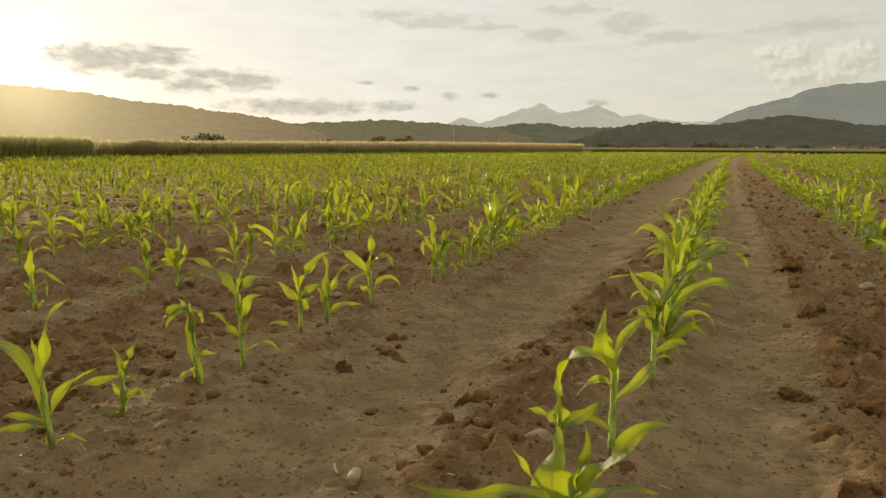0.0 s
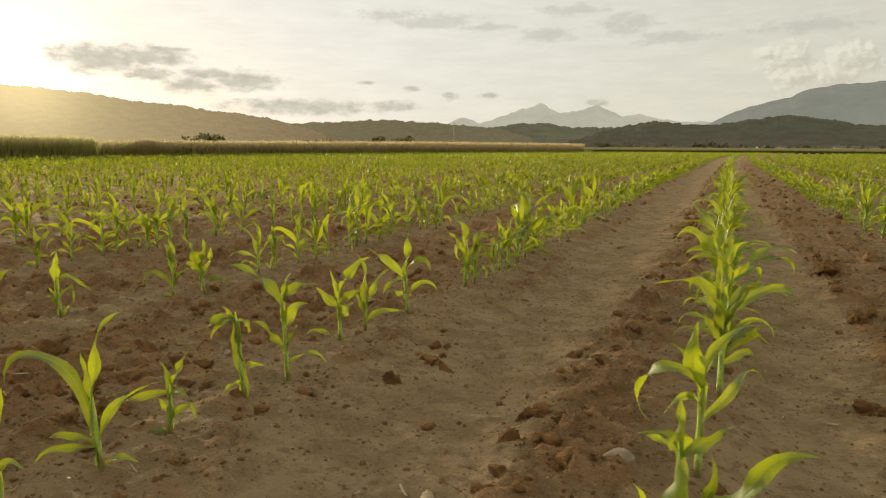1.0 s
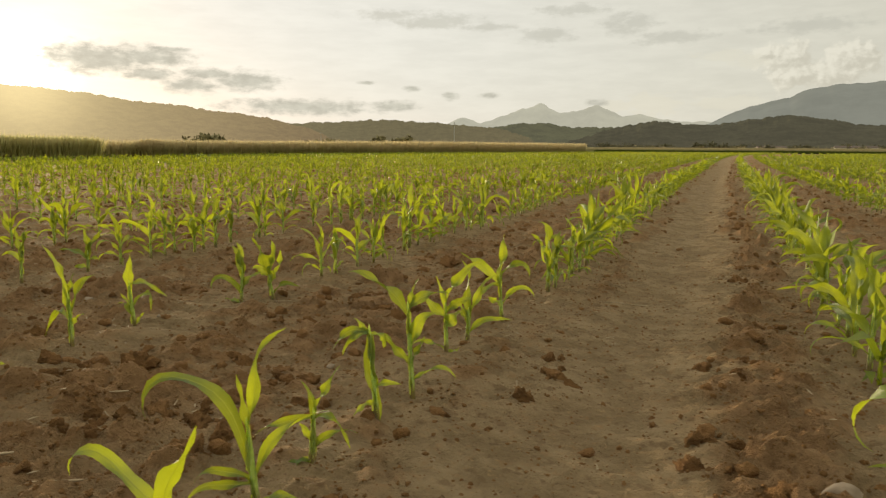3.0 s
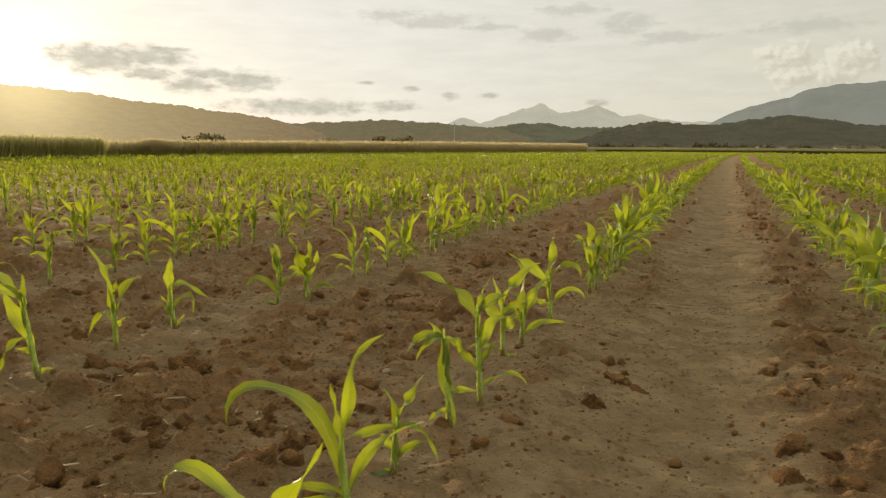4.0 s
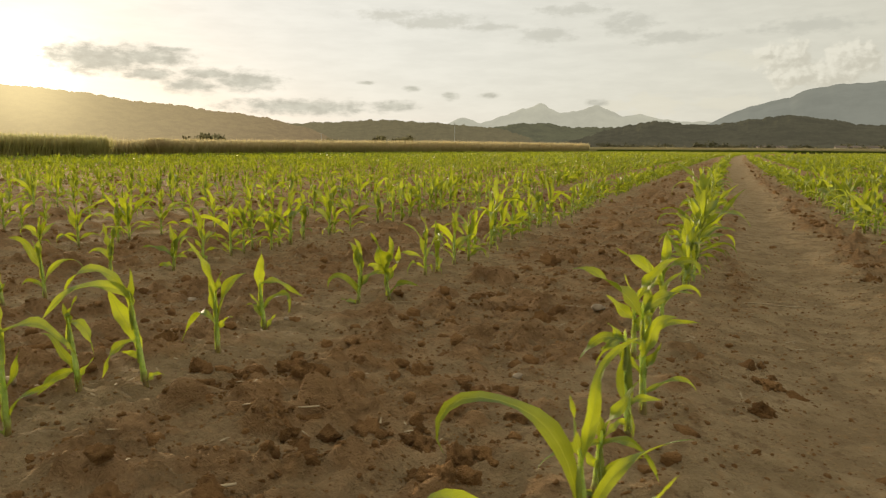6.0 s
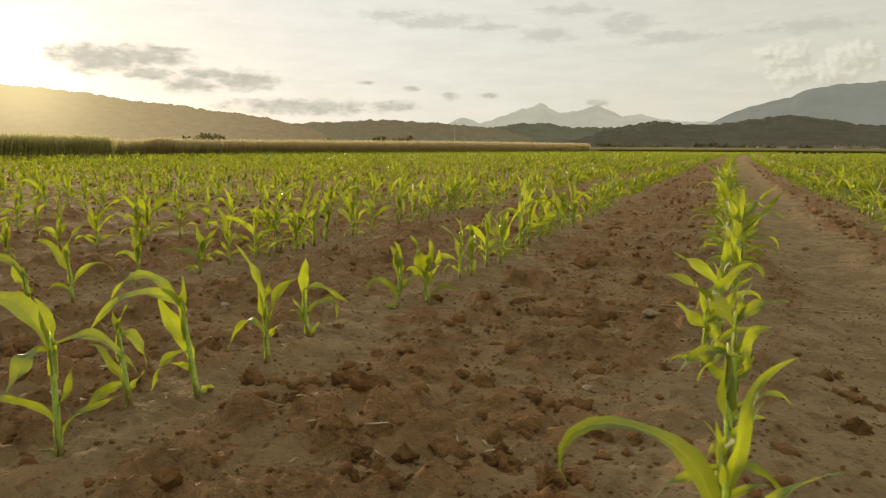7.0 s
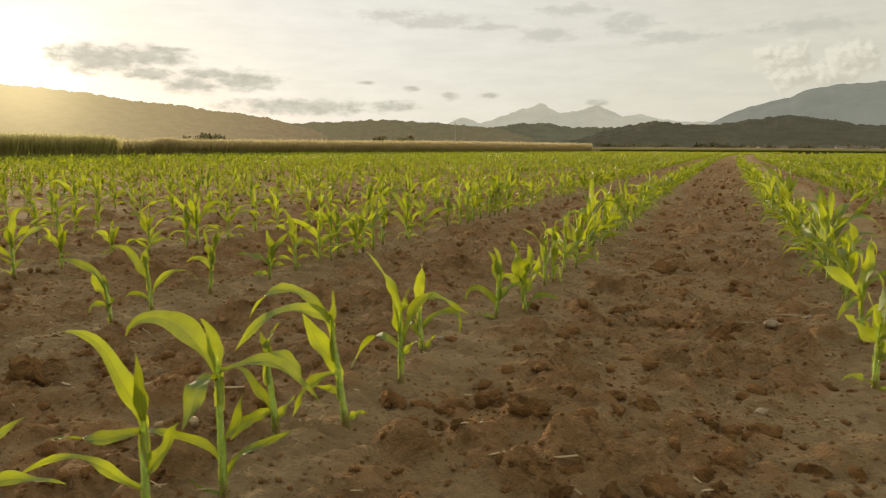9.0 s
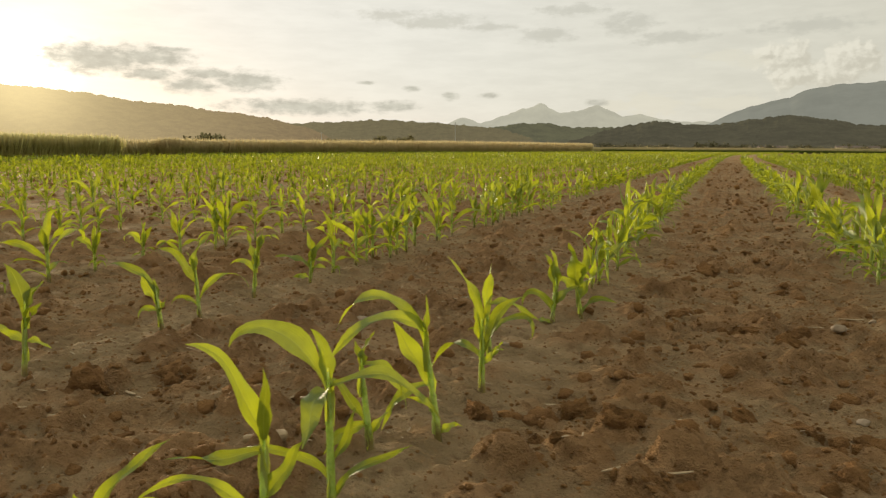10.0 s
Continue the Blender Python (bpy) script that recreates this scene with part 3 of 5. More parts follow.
# ================= maize =================
def blade(root, az, length, rise, fall, width, bend=1.6, curl=0.0, twist=0.0, roll=0.0, hook=0.0, fold=0.46, sway=46.0, seg=14, cross=4, seed=0):
    """One maize leaf: a folded ribbon from root, rising at one angle and ending at another. Degrees and metres."""
    s = np.linspace(0, 1, seg + 1)
    elev = np.radians(rise + (fall - rise) * s ** bend - hook * np.clip((s - 0.62) / 0.38, 0, 1))
    # leaves sag and kink on their way
    loose = 4 * s * (1 - s)
    elev = elev + np.radians(11 * np.sin(s * (6.5 + seed % 3) + seed * 1.9) * loose)
    head = np.radians(az + curl * s + 13 * np.sin(s * 7 + seed * 2.3) * loose)
    d = np.stack([np.cos(elev) * np.cos(head), np.cos(elev) * np.sin(head), np.sin(elev)], -1)
    step = length / seg
    mids = 0.5 * (d[1:] + d[:-1])
    c = np.concatenate([[np.zeros(3)], np.cumsum(mids * step, 0)]) + np.asarray(root)
    sheath = min(0.034, 0.75 * root[2]) if seg > 5 else 0.0
    side = np.stack([-np.sin(head), np.cos(head), np.zeros_like(head)], -1)
    c = c + side * (0.022 * length * np.sin(s * 6 + seed) * s)[:, None]
    tw = np.radians(roll + twist * (s - 0.3) + sway * np.sin(s * (3.6 + seed % 3) + seed * 0.7) * np.clip(3 * s, 0, 1))
    rise_w = np.clip(s / 0.42, 0, 1)
    prof = (0.46 + 0.54 * rise_w * rise_w * (3 - 2 * rise_w)) * np.clip(1 - s ** 2.4, 0, 1) * 1.10
    prof = np.maximum(prof * (1 + 0.06 * np.sin(s * 11 + seed * 1.3)), 0.02)
    deep = fold * (1.25 - 0.7 * s)
    if sheath > 0.006:
        # the foot of the leaf wraps the stalk before it turns outwards
        out = np.array([math.cos(head[0]), math.sin(head[0]), 0.0])
        up = np.array([0.0, 0.0, 1.0])
        c = np.concatenate([np.array([root - sheath * f * up + out * o for f, o in ((1.0, 0.0030), (0.62, 0.0034), (0.25, 0.0024))]), c])
        bent = up * 0.8 + d[0] * 0.4
        d = np.concatenate([[up, up, bent / np.linalg.norm(bent)], d])
        side = np.concatenate([np.repeat(side[:1], 3, 0), side])
        tw = np.concatenate([tw[0] * np.array([0.0, 0.1, 0.45]), tw])
        hug = 0.0108 / max(width, 0.008)
        prof = np.concatenate([np.array([hug * 0.85, hug, 0.5 * hug + 0.25]), prof])
        deep = np.concatenate([[1.15, 1.1, 0.9], deep])
        s = np.concatenate([[0.0, 0.0, 0.0], s])
        seg += 3
    nor = np.cross(d, side)
    side, nor = side * np.cos(tw)[:, None] + nor * np.sin(tw)[:, None], nor * np.cos(tw)[:, None] - side * np.sin(tw)[:, None]
    u = np.linspace(-1, 1, cross + 1)
    wave = 0.50 * (np.sin(s * (9 + seed % 6) + seed) * np.clip(s * 5, 0, 1))[:, None] * np.abs(u)[None, :] ** 2
    depth = deep[:, None] * np.abs(u)[None, :] + wave * np.sign(u)[None, :] * 1.3
    half = (0.5 * width * prof)[:, None]
    v = c[:, None, :] + side[:, None, :] * (half * u[None, :])[..., None] + nor[:, None, :] * (half * depth)[..., None]
    n = cross + 1
    idx = np.arange((seg + 1) * n).reshape(seg + 1, n)
    faces = np.stack([idx[:-1, :-1], idx[:-1, 1:], idx[1:, 1:], idx[1:, :-1]], -1).reshape(-1, 4)
    uv = np.stack(np.broadcast_arrays(0.5 + 0.5 * u[None, :], s[:, None]), -1).reshape(-1, 2)
    return v.reshape(-1, 3), faces, uv


def stem(height, r0, r1, lean=(0.0, 0.0), sides=8):
    """A stalk wrapped in leaf sheaths: a tapered tube with slight steps."""
    levels = [(-0.02, 1.0), (0.0, 1.05), (0.18, 1.12), (0.22, 0.95), (0.42, 1.08), (0.46, 0.92), (0.68, 1.0), (0.72, 0.85), (1.0, 0.55), (1.04, 0.1)]
    v = []
    for f, k in levels:
        r = (r0 + (r1 - r0) * max(f, 0)) * k
        for i in range(sides):
            a = 2 * math.pi * i / sides
            v.append((lean[0] * max(f, 0) + r * math.cos(a) * 1.15, lean[1] * max(f, 0) + r * math.sin(a) * 0.85, f * height if f > 0 else f))
    faces = []
    for k in range(len(levels) - 1):
        for i in range(sides):
            j = (i + 1) % sides
            faces.append((k * sides + i, k * sides + j, (k + 1) * sides + j, (k + 1) * sides + i))
    uv = [(0.3, 0.1)] * len(v)
    return v, faces, uv


PLANT_LABEL = "young green maize plant with arching leaves in bare soil"


def maize(x, y, stalk_height, leaves, lean=(0.0, 0.0), roll=(0.0,), label=PLANT_LABEL, seed=1, radius=0.0046):
    """A plant with given leaves: root height, azimuth, length, rise, fall, width, bend, curl and hook of the tip each."""
    thing = tagged(new("maize_plant"), label, "maize plant", "maize plants in rows")
    top = max([stalk_height * 0.8] + [row[0] for row in leaves]) + 0.008
    v, f, uv = stem(top, radius, radius * 0.62, (lean[0] * top, lean[1] * top))
    part_mesh("stalk", mesh_from("stalk", v, f, STALK, uv), thing, "pale green stalk, brown at the foot")
    for k, (h, az, length, rise, fall, width, bend, curl, hook) in enumerate(leaves):
        flat_on = roll[k % len(roll)] == 0
        twist, sway, wide = (0.0, 10.0, 1.13) if flat_on else (60 * math.sin(seed * 3.7 + k * 2.1), 30.0, 1.0)
        v, f, uv = blade((lean[0] * h, lean[1] * h, h), az, length, rise, fall, width * wide, bend, curl, twist, roll[k % len(roll)], hook, sway=sway, seed=seed * 7 + k)
        part_mesh("leaf", mesh_from("leaf", v, f, LEAF, uv), thing)
    thing.matrix_basis = pose(x, y, soil_at(x, y) - 0.002)
    return thing


def random_leaves(rng, size=1.0):
    """Leaves in two ranks: low ones thin and drooping, middle ones long and arching, the top ones broad and upright."""
    n = int(rng.integers(7, 10))
    size = size * 0.84
    plane = rng.random() * 360
    rows = []
    for k in range(n):
        f = k / (n - 1)
        az = plane + 180 * (k % 2) + rng.normal(0, 26)
        h = size * (0.010 + 0.088 * f) * rng.normal(1, 0.08)
        if f < 0.4:
            length, width = rng.uniform(0.07, 0.145), rng.uniform(0.0085, 0.0135)
            rise, fall, bend = rng.normal(50, 9), rng.normal(-62, 25), rng.uniform(1.0, 1.7)
        elif f < 0.78:
            length, width = rng.uniform(0.125, 0.20), rng.uniform(0.0150, 0.0235)
            rise, fall, bend = rng.normal(62, 9), rng.normal(-28, 42), rng.uniform(1.3, 2.4)
        else:
            length, width = rng.uniform(0.085, 0.140), rng.uniform(0.0145, 0.0250)
            rise, fall, bend = rng.normal(82, 5), rng.normal(68, 18), rng.uniform(1.4, 2.2)
        rows.append((h, az, size * length, min(rise, 88), min(fall, 88), size * width, bend, rng.normal(0, 16), max(0.0, rng.normal(15, 30))))
    return rows


def vigour(r):
    """Plants stand taller in the rows beside the wheel tracks."""
    return np.interp(r, [-4, -2, -1, 1, 2, 6], [0.97, 1.0, 1.10, 1.14, 1.0, 0.97])


def joined_plants(name, label, spots, seg, cross, kinds, seed):
    """Far plants, too many to count, as one mesh."""
    rng = np.random.default_rng(seed)
    xs, ys = spots[:, 0], spots[:, 1]
    pool = []
    for _ in range(kinds):
        V, Fc, U, o = [], [], [], 0
        for k, row in enumerate(random_leaves(rng, 1.0)):
            h, az, length, rise, fall, width, bend, curl, hook = row
            v, f, uv = blade((0, 0, h * 0.8), az, length, rise, fall, width * (1.15 if seg > 3 else 1.55 if seg > 2 else 1.9), bend, curl, rng.normal(0, 45), rng.normal(0, 38), hook, seg=seg, cross=cross, seed=k)
            V.append(v), Fc.append(f + o), U.append(uv)
            o += len(v)
        w = 0.006
        v = np.array([(-w, 0, -0.01), (w, 0, -0.01), (w * 0.6, 0, 0.09), (-w * 0.6, 0, 0.09), (0, -w, -0.01), (0, w, -0.01), (0, w * 0.6, 0.09), (0, -w * 0.6, 0.09)])
        V.append(v), Fc.append(np.array([(0, 1, 2, 3), (4, 5, 6, 7)]) + o), U.append(np.full((8, 2), 0.3))
        pool.append((np.concatenate(V), np.concatenate(Fc), np.concatenate(U)))
    V, Fc, U, o = [], [], [], 0
    zs = soil_height(xs, ys)
    pick = rng.integers(0, kinds, len(xs))
    for k in range(kinds):
        sel = np.where(pick == k)[0]
        if not len(sel):
            continue
        v, f, uv = pool[k]
        a = rng.random(len(sel)) * 2 * math.pi
        s = vigour(spots[sel, 2]) * rng.normal(1.0, 0.14, len(sel)).clip(0.55, 1.4)
        ca, sa = (np.cos(a) * s)[:, None], (np.sin(a) * s)[:, None]
        P = np.stack([v[None, :, 0] * ca - v[None, :, 1] * sa + xs[sel][:, None], v[None, :, 0] * sa + v[None, :, 1] * ca + ys[sel][:, None],
                      v[None, :, 2] * s[:, None] + zs[sel][:, None]], -1)
        m = len(v)
        V.append(P.reshape(-1, 3))
        Fc.append((f[None] + (np.arange(len(sel)) * m)[:, None, None]).reshape(-1, 4) + o)
        U.append(np.tile(uv, (len(sel), 1)))
        o += m * len(sel)
    me = mesh_from(name, np.concatenate(V), np.concatenate(Fc), LEAF_FAR, np.concatenate(U))
    tagged(new(name, me), label, "maize field", kind="stuff")


# along the nearest rows: where each plant stands past those built leaf by leaf
ALONG = {
    0: (1.47, 1.57, 1.66, 1.80, 1.91, 2.01, 2.13, 2.25, 2.34, 2.47),
    -1: (1.98, 2.05, 2.20, 2.33, 2.40, 2.52, 2.63, 2.76, 2.83, 2.95, 3.03, 3.15, 3.26, 3.38, 3.50),
    -2: (1.95, 2.03, 2.18, 2.27, 2.38, 2.56, 2.63, 2.72, 2.80, 2.90, 3.01),
    -3: (1.84, 1.98, 2.05, 2.11, 2.19, 2.24, 2.31, 2.43, 2.60, 2.66, 2.81, 3.04),
    -4: (1.28, 1.43, 1.58, 1.78, 1.92, 2.12, 2.18, 2.34),
}


def sow():
    """All places of plants in the rows, each with its row's number."""
    rng = np.random.default_rng(17)
    spots = []
    for r in range(-60, 62):
        x = ROW_A + ROW_GAP * r + (0.07 if r == -4 else -0.03 if r == 1 else 0.0)
        if x < FIELD_LEFT + 0.4 or x > FIELD_RIGHT:
            continue
        known = ALONG.get(r, (0.0,))
        spots += [(x + rng.normal(0, 0.012), v, r) for v in known if v > 0]
        y = -3.0 + rng.random() * 0.15
        while y < FIELD_FAR:
            y += max(0.05, rng.normal(0.120, 0.032))
            if rng.random() > 0.05 and not (known[0] - 0.06 < y < known[-1] + 0.08):
                spots.append((x + rng.normal(0, 0.018), y, r))
    # a bare headland lies before the green block
    spots = np.array(spots)
    spots = spots[~((spots[:, 0] < -16.4) & (spots[:, 1] < 19.0))]
    spots[:, 0] += drift(spots[:, 1])
    return spots


def grove(name, label, bearing_deg, dist_m, height, wide, seed):
    """A far tree or thicket: trunks, limbs and a ragged crown of leaf clumps."""
    rng = np.random.default_rng(seed)
    p = heading(bearing_deg) * dist_m
    height = height * 1.4
    thing = tagged(new(name), label, "tree" if name == "tree" else "bush")
    n = 260
    mids = rng.normal(0, 1, (9, 3)) * (0.30 * wide, 0.30 * wide, 0.15 * height) + (0, 0, 0.6 * height)
    c = mids[rng.integers(0, 9, n)] + rng.normal(0, 1, (n, 3)) * (0.13 * wide, 0.13 * wide, 0.10 * height)
    c[:, 2] = np.clip(c[:, 2] - 0.18 * height, 0.05 * height, height)
    size = rng.uniform(0.07, 0.15, n) * height
    a, b = rng.normal(0, 1, (n, 3)), rng.normal(0, 1, (n, 3))
    a /= np.linalg.norm(a, axis=1)[:, None]
    b -= a * (a * b).sum(1)[:, None]
    b /= np.linalg.norm(b, axis=1)[:, None]
    a, b = a * size[:, None], b * size[:, None]
    v = np.stack([c - a, c - 0.4 * a + 0.6 * b, c + a, c - 0.2 * a - 0.7 * b], 1).reshape(-1, 3)
    part_mesh("crown", mesh_from("crown", v, np.arange(n * 4).reshape(-1, 4), TREE if name == "tree" else BUSH, smooth=False), thing)
    bm = bmesh.new()
    bmesh.ops.create_cone(bm, segments=6, radius1=0.035 * height, radius2=0.012 * height, depth=0.62 * height,
                          matrix=pose(mids[0][0] * 0.4, mids[0][1] * 0.4, 0.31 * height, mids[0][1] * -8 / height, mids[0][0] * 8 / height, 0))
    part("trunk", bm, WOOD, thing, "dark stem")
    thing.matrix_basis = pose(p.x, p.y, 0)


def house(bearing_deg, dist_m, long, deep, wall_h, roof_h, turn):
    """A far farmhouse with a pitched roof and windows."""
    p = heading(bearing_deg) * dist_m
    thing = tagged(new("house"), "pale plastered farmhouse with a pitched tile roof", "house", "houses across the valley")
    bm = bmesh.new()
    bmesh.ops.create_cube(bm, size=1, matrix=Matrix.Translation((0, 0, wall_h / 2)) @ Matrix.Diagonal((long, deep, wall_h, 1)))
    part("wall", bm, PLASTER, thing)
    bm = bmesh.new()
    e = 0.5
    pts = [(sx * (long / 2 + e), sy, z) for sx in (-1, 1) for sy, z in ((-deep / 2 - e, wall_h), (deep / 2 + e, wall_h), (0, wall_h + roof_h))]
    vs = [bm.verts.new(q) for q in pts]
    for f in ((0, 1, 2), (5, 4, 3), (0, 3, 4, 1), (1, 4, 5, 2), (2, 5, 3, 0)):
        bm.faces.new([vs[i] for i in f])
    part("roof", bm, ROOF, thing)
    for k in range(3):
        bm = bmesh.new()
        bmesh.ops.create_cube(bm, size=1, matrix=Matrix.Translation((long * (k - 1) * 0.3, -deep / 2 - 0.02, wall_h * 0.55)) @ Matrix.Diagonal((1.1, 0.1, 1.4, 1)))
        part("window", bm, PANE, thing)
    thing.matrix_basis = pose(p.x, p.y, 0, 0, 0, turn)


def power_pole(bearing_deg, dist_m, height):
    p = heading(bearing_deg) * dist_m
    thing = tagged(new("power_pole"), "tall pale power pole with cross arms", "pole", "poles across the valley")
    bm = bmesh.new()
    bmesh.ops.create_cone(bm, segments=8, radius1=0.45, radius2=0.22, depth=height, matrix=pose(0, 0, height / 2))
    part("mast", bm, METAL, thing)
    for z, w in ((0.97, 2.2), (0.90, 3.0)):
        bm = bmesh.new()
        bmesh.ops.create_cube(bm, size=1, matrix=pose(0, 0, height * z, 0, 0, 20) @ Matrix.Diagonal((w, 0.2, 0.2, 1)))
        part("cross_arm", bm, METAL, thing)
    thing.matrix_basis = pose(p.x, p.y, 0)


for k, (az, d, h, w) in enumerate([(-41.6, 430, 5.6, 9), (-40.4, 460, 8.0, 13), (-33.0, 520, 5, 7), (-31.7, 520, 6, 11), (-27.9, 500, 7.2, 8), (-25.9, 500, 7.4, 12),
                                   (-24.4, 520, 3.6, 6), (-46.8, 470, 2.6, 13), (-45.2, 480, 2.2, 12), (-43.2, 470, 3.4, 12), (-38.6, 480, 2.4, 14), (-36.8, 500, 2.4, 10), (-34.8, 520, 2.6, 10), (-29.8, 520, 3.0, 10), (-23.3, 600, 3.6, 16), (-17.4, 520, 4.8, 9), (-15.8, 540, 4.4, 10), (-13.2, 560, 3.2, 12)]):
    grove("bush", "olive-green thicket at the edge of far fields", az, d, h, w, 500 + k)
for k, (az, d, h, w) in enumerate([(-10.4, 600, 3.5, 9), (-9.2, 600, 3.8, 8), (-7.7, 420, 3.0, 14), (-3.4, 650, 6.0, 8), (-2.1, 650, 6.0, 14), (-0.4, 700, 4.4, 8),
                                   (1.4, 700, 5.0, 8), (4.0, 700, 4.0, 6), (7.2, 700, 3.2, 14)]):
    grove("tree", "dark leafy tree in the valley", az, d, h, w, 540 + k)
for k in range(26):
    grove("tree", "dark leafy tree in the valley", -12.0 + 0.95 * k + 0.3 * math.sin(k * 5.1), 900 + 60 * math.sin(k * 2.3), 4.6 + 1.6 * math.sin(k * 3.7), 26 + 9 * math.sin(k * 1.9), 600 + k)
for az, d, turn in ((-44.2, 620, 30), (1.75, 800, 12), (2.3, 820, 40), (1.0, 830, 25), (6.0, 760, 5), (6.9, 760, 30), (7.9, 770, 10)):
    house(az, d, 9, 7, 3.0, 1.8, turn)
power_pole(-21.95, 560, 20)
power_pole(-32.4, 900, 18)

SPOTS = sow()
rows_i = SPOTS[:, 2].astype(int)
dist = np.hypot(SPOTS[:, 0] + 0.6, SPOTS[:, 1])
bearing = np.degrees(np.arctan2(SPOTS[:, 0] + 0.6, SPOTS[:, 1]))

seen = (bearing > -60) & (bearing < 17) & (SPOTS[:, 1] > 0.3)
# plants set out one by one stand in this stretch of the three nearest rows
own = (((rows_i == 0) & (SPOTS[:, 1] < 1.38)) | ((rows_i == -1) & (SPOTS[:, 1] < 1.93)) | ((rows_i == -2) & (SPOTS[:, 1] < 1.88)) | ((rows_i == -3) & (SPOTS[:, 1] < 1.78))) & (SPOTS[:, 1] > 0.15)
# plants set out one by one in the nearest rows
maize(-0.837, 0.506, 0.1, [
    (0.066, 193, 0.143, 50, -52, 0.0166, 2.16, -10, 48), (0.066, 313, 0.148, 44, 69, 0.0166, 1.55, 39, 9),
    (0.063, 13, 0.042, 45, -30, 0.01, 1.36, -1, -2),
], (0.000, 0.000), (-40, 0, 44), seed=4)
maize(-0.845, 0.647, 0.115, [
    (0.041, 193, 0.24, 73, -83, 0.0168, 1.95, -16, 57), (0.081, 13, 0.143, 88, 44, 0.013, 2.03, 1, 20),
    (0.095, 193, 0.061, 71, 91, 0.01, 1.49, 0, 6), (0.031, 13, 0.134, 67, 13, 0.0122, 1.64, 1, 4),
    (0.03, 223, 0.077, 53, -61, 0.01, 1.47, 3, 6), (0.03, 223, 0.079, 9, -27, 0.01, 1.62, 0, 35),
    (0.004, 13, 0.058, 30, -13, 0.01, 1.6, -1, 14),
], (-0.073, -0.031), (-57, 52, -40, 48, -49, -42, 56), label="maize plant with one long arching leaf, in bare soil", seed=10)
maize(-0.862, 0.782, 0.085, [
    (0.05, 193, 0.065, 88, 52, 0.01, 1.9, -1, 10), (0.058, 13, 0.086, 75, 44, 0.0133, 1.62, 0, -5),
    (0.064, 223, 0.083, 5, -28, 0.0115, 1.54, 0, 29), (0.058, -12, 0.088, 57, -81, 0.01, 0.81, -6, -7),
    (0.012, 13, 0.079, 65, -24, 0.01, 1.53, -1, 9), (0.006, 223, 0.045, 5, -16, 0.0106, 1.49, 1, 1),
    (0.031, 193, 0.029, 55, 44, 0.01, 1.62, -1, 7),
], (0.052, 0.022), (-41, 47, -50, 48, 52, -56, -61), label="small spindly maize plant with thin drooping leaves", seed=16)
maize(-0.850, 0.937, 0.105, [
    (0.13, 13, 0.143, -85, -89, 0.0203, 1.37, -1, -6), (0.132, 193, 0.072, 32, -70, 0.0132, 0.72, 1, -7),
    (0.132, 223, 0.058, 7, -77, 0.01, 1.15, 1, 18), (0.127, 193, 0.036, 53, 42, 0.01, 1.63, -1, 10),
    (0.129, 13, 0.037, 22, -92, 0.0132, 0.87, -1, 36), (0.049, 13, 0.044, 28, -6, 0.0102, 1.55, 0, 11),
    (0.026, 223, 0.039, 17, -58, 0.01, 0.81, 1, -1),
], (-0.065, -0.027), (66, -54, -55, -45, 38, 61, -45), label="maize plant with a broken leaf hanging to the soil", seed=22)
maize(-0.847, 1.055, 0.105, [
    (0.139, 193, 0.126, 54, 16, 0.0201, 1.84, 0, 31), (0.143, 13, 0.064, 80, 56, 0.0112, 1.64, 0, -3),
    (0.082, 13, 0.083, 72, 37, 0.0224, 1.87, -2, 41), (0.149, 13, 0.076, 43, 1, 0.0168, 1.65, 0, 21),
    (0.054, 193, 0.087, 57, 11, 0.0157, 1.73, 0, 20), (0.029, 13, 0.089, 41, -46, 0.0101, 1.47, -1, 20),
    (0.052, 13, 0.058, 68, 68, 0.0134, 1.6, 0, 0),
], (-0.043, -0.018), (-46, 59, 52, 49, -57, 39, 55), label="tall upright maize plant with a long bent leaf", seed=28)
maize(-0.897, 1.320, 0.085, [
    (0.084, 193, 0.075, 76, 73, 0.0109, 1.61, 0, 1), (0.091, 13, 0.125, 79, 13, 0.0218, 1.65, 0, 5),
    (0.074, 193, 0.067, 41, 35, 0.0191, 1.6, 0, -3), (0.084, 13, 0.062, 38, 19, 0.0191, 1.58, 0, 3),
    (0.05, 13, 0.049, 60, 41, 0.0273, 1.68, 0, 20), (0.004, 223, 0.084, 43, -23, 0.01, 1.72, 2, 34),
    (0.004, -12, 0.037, -13, 72, 0.0123, 1.66, -2, -11),
], (-0.024, -0.010), (-47, 40, -54, 60, 43, -53, 45), label="leafy young maize plant with short broad leaves", seed=34)
maize(-0.886, 1.407, 0.08, [
    (0.049, 193, 0.13, 88, 92, 0.0201, 1.06, 0, 40), (0.056, 13, 0.108, 63, 57, 0.0158, 1.65, 0, 30),
    (0.012, 13, 0.111, 53, -18, 0.0129, 1.29, 0, -5), (0.037, 193, 0.06, 69, 62, 0.0144, 1.63, 0, 11),
], (0.042, 0.018), (-56, 55, 43, -58), seed=38)
maize(-0.879, 1.618, 0.09, [
    (0.094, 193, 0.122, 40, 24, 0.0226, 1.56, 0, -9), (0.093, 13, 0.119, 88, 81, 0.0243, 1.63, 0, -2),
    (0.102, -12, 0.12, 67, -84, 0.0162, 1.46, -7, 26), (0.033, 13, 0.118, 62, -45, 0.0129, 1.8, -2, 43),
    (0.038, 193, 0.039, 39, 20, 0.0162, 1.59, 0, 7), (0.086, 223, 0.079, 28, -87, 0.0162, 0.94, 2, 5),
], (-0.051, -0.022), (-54, 54, 58, 48, -56, -59), seed=43)
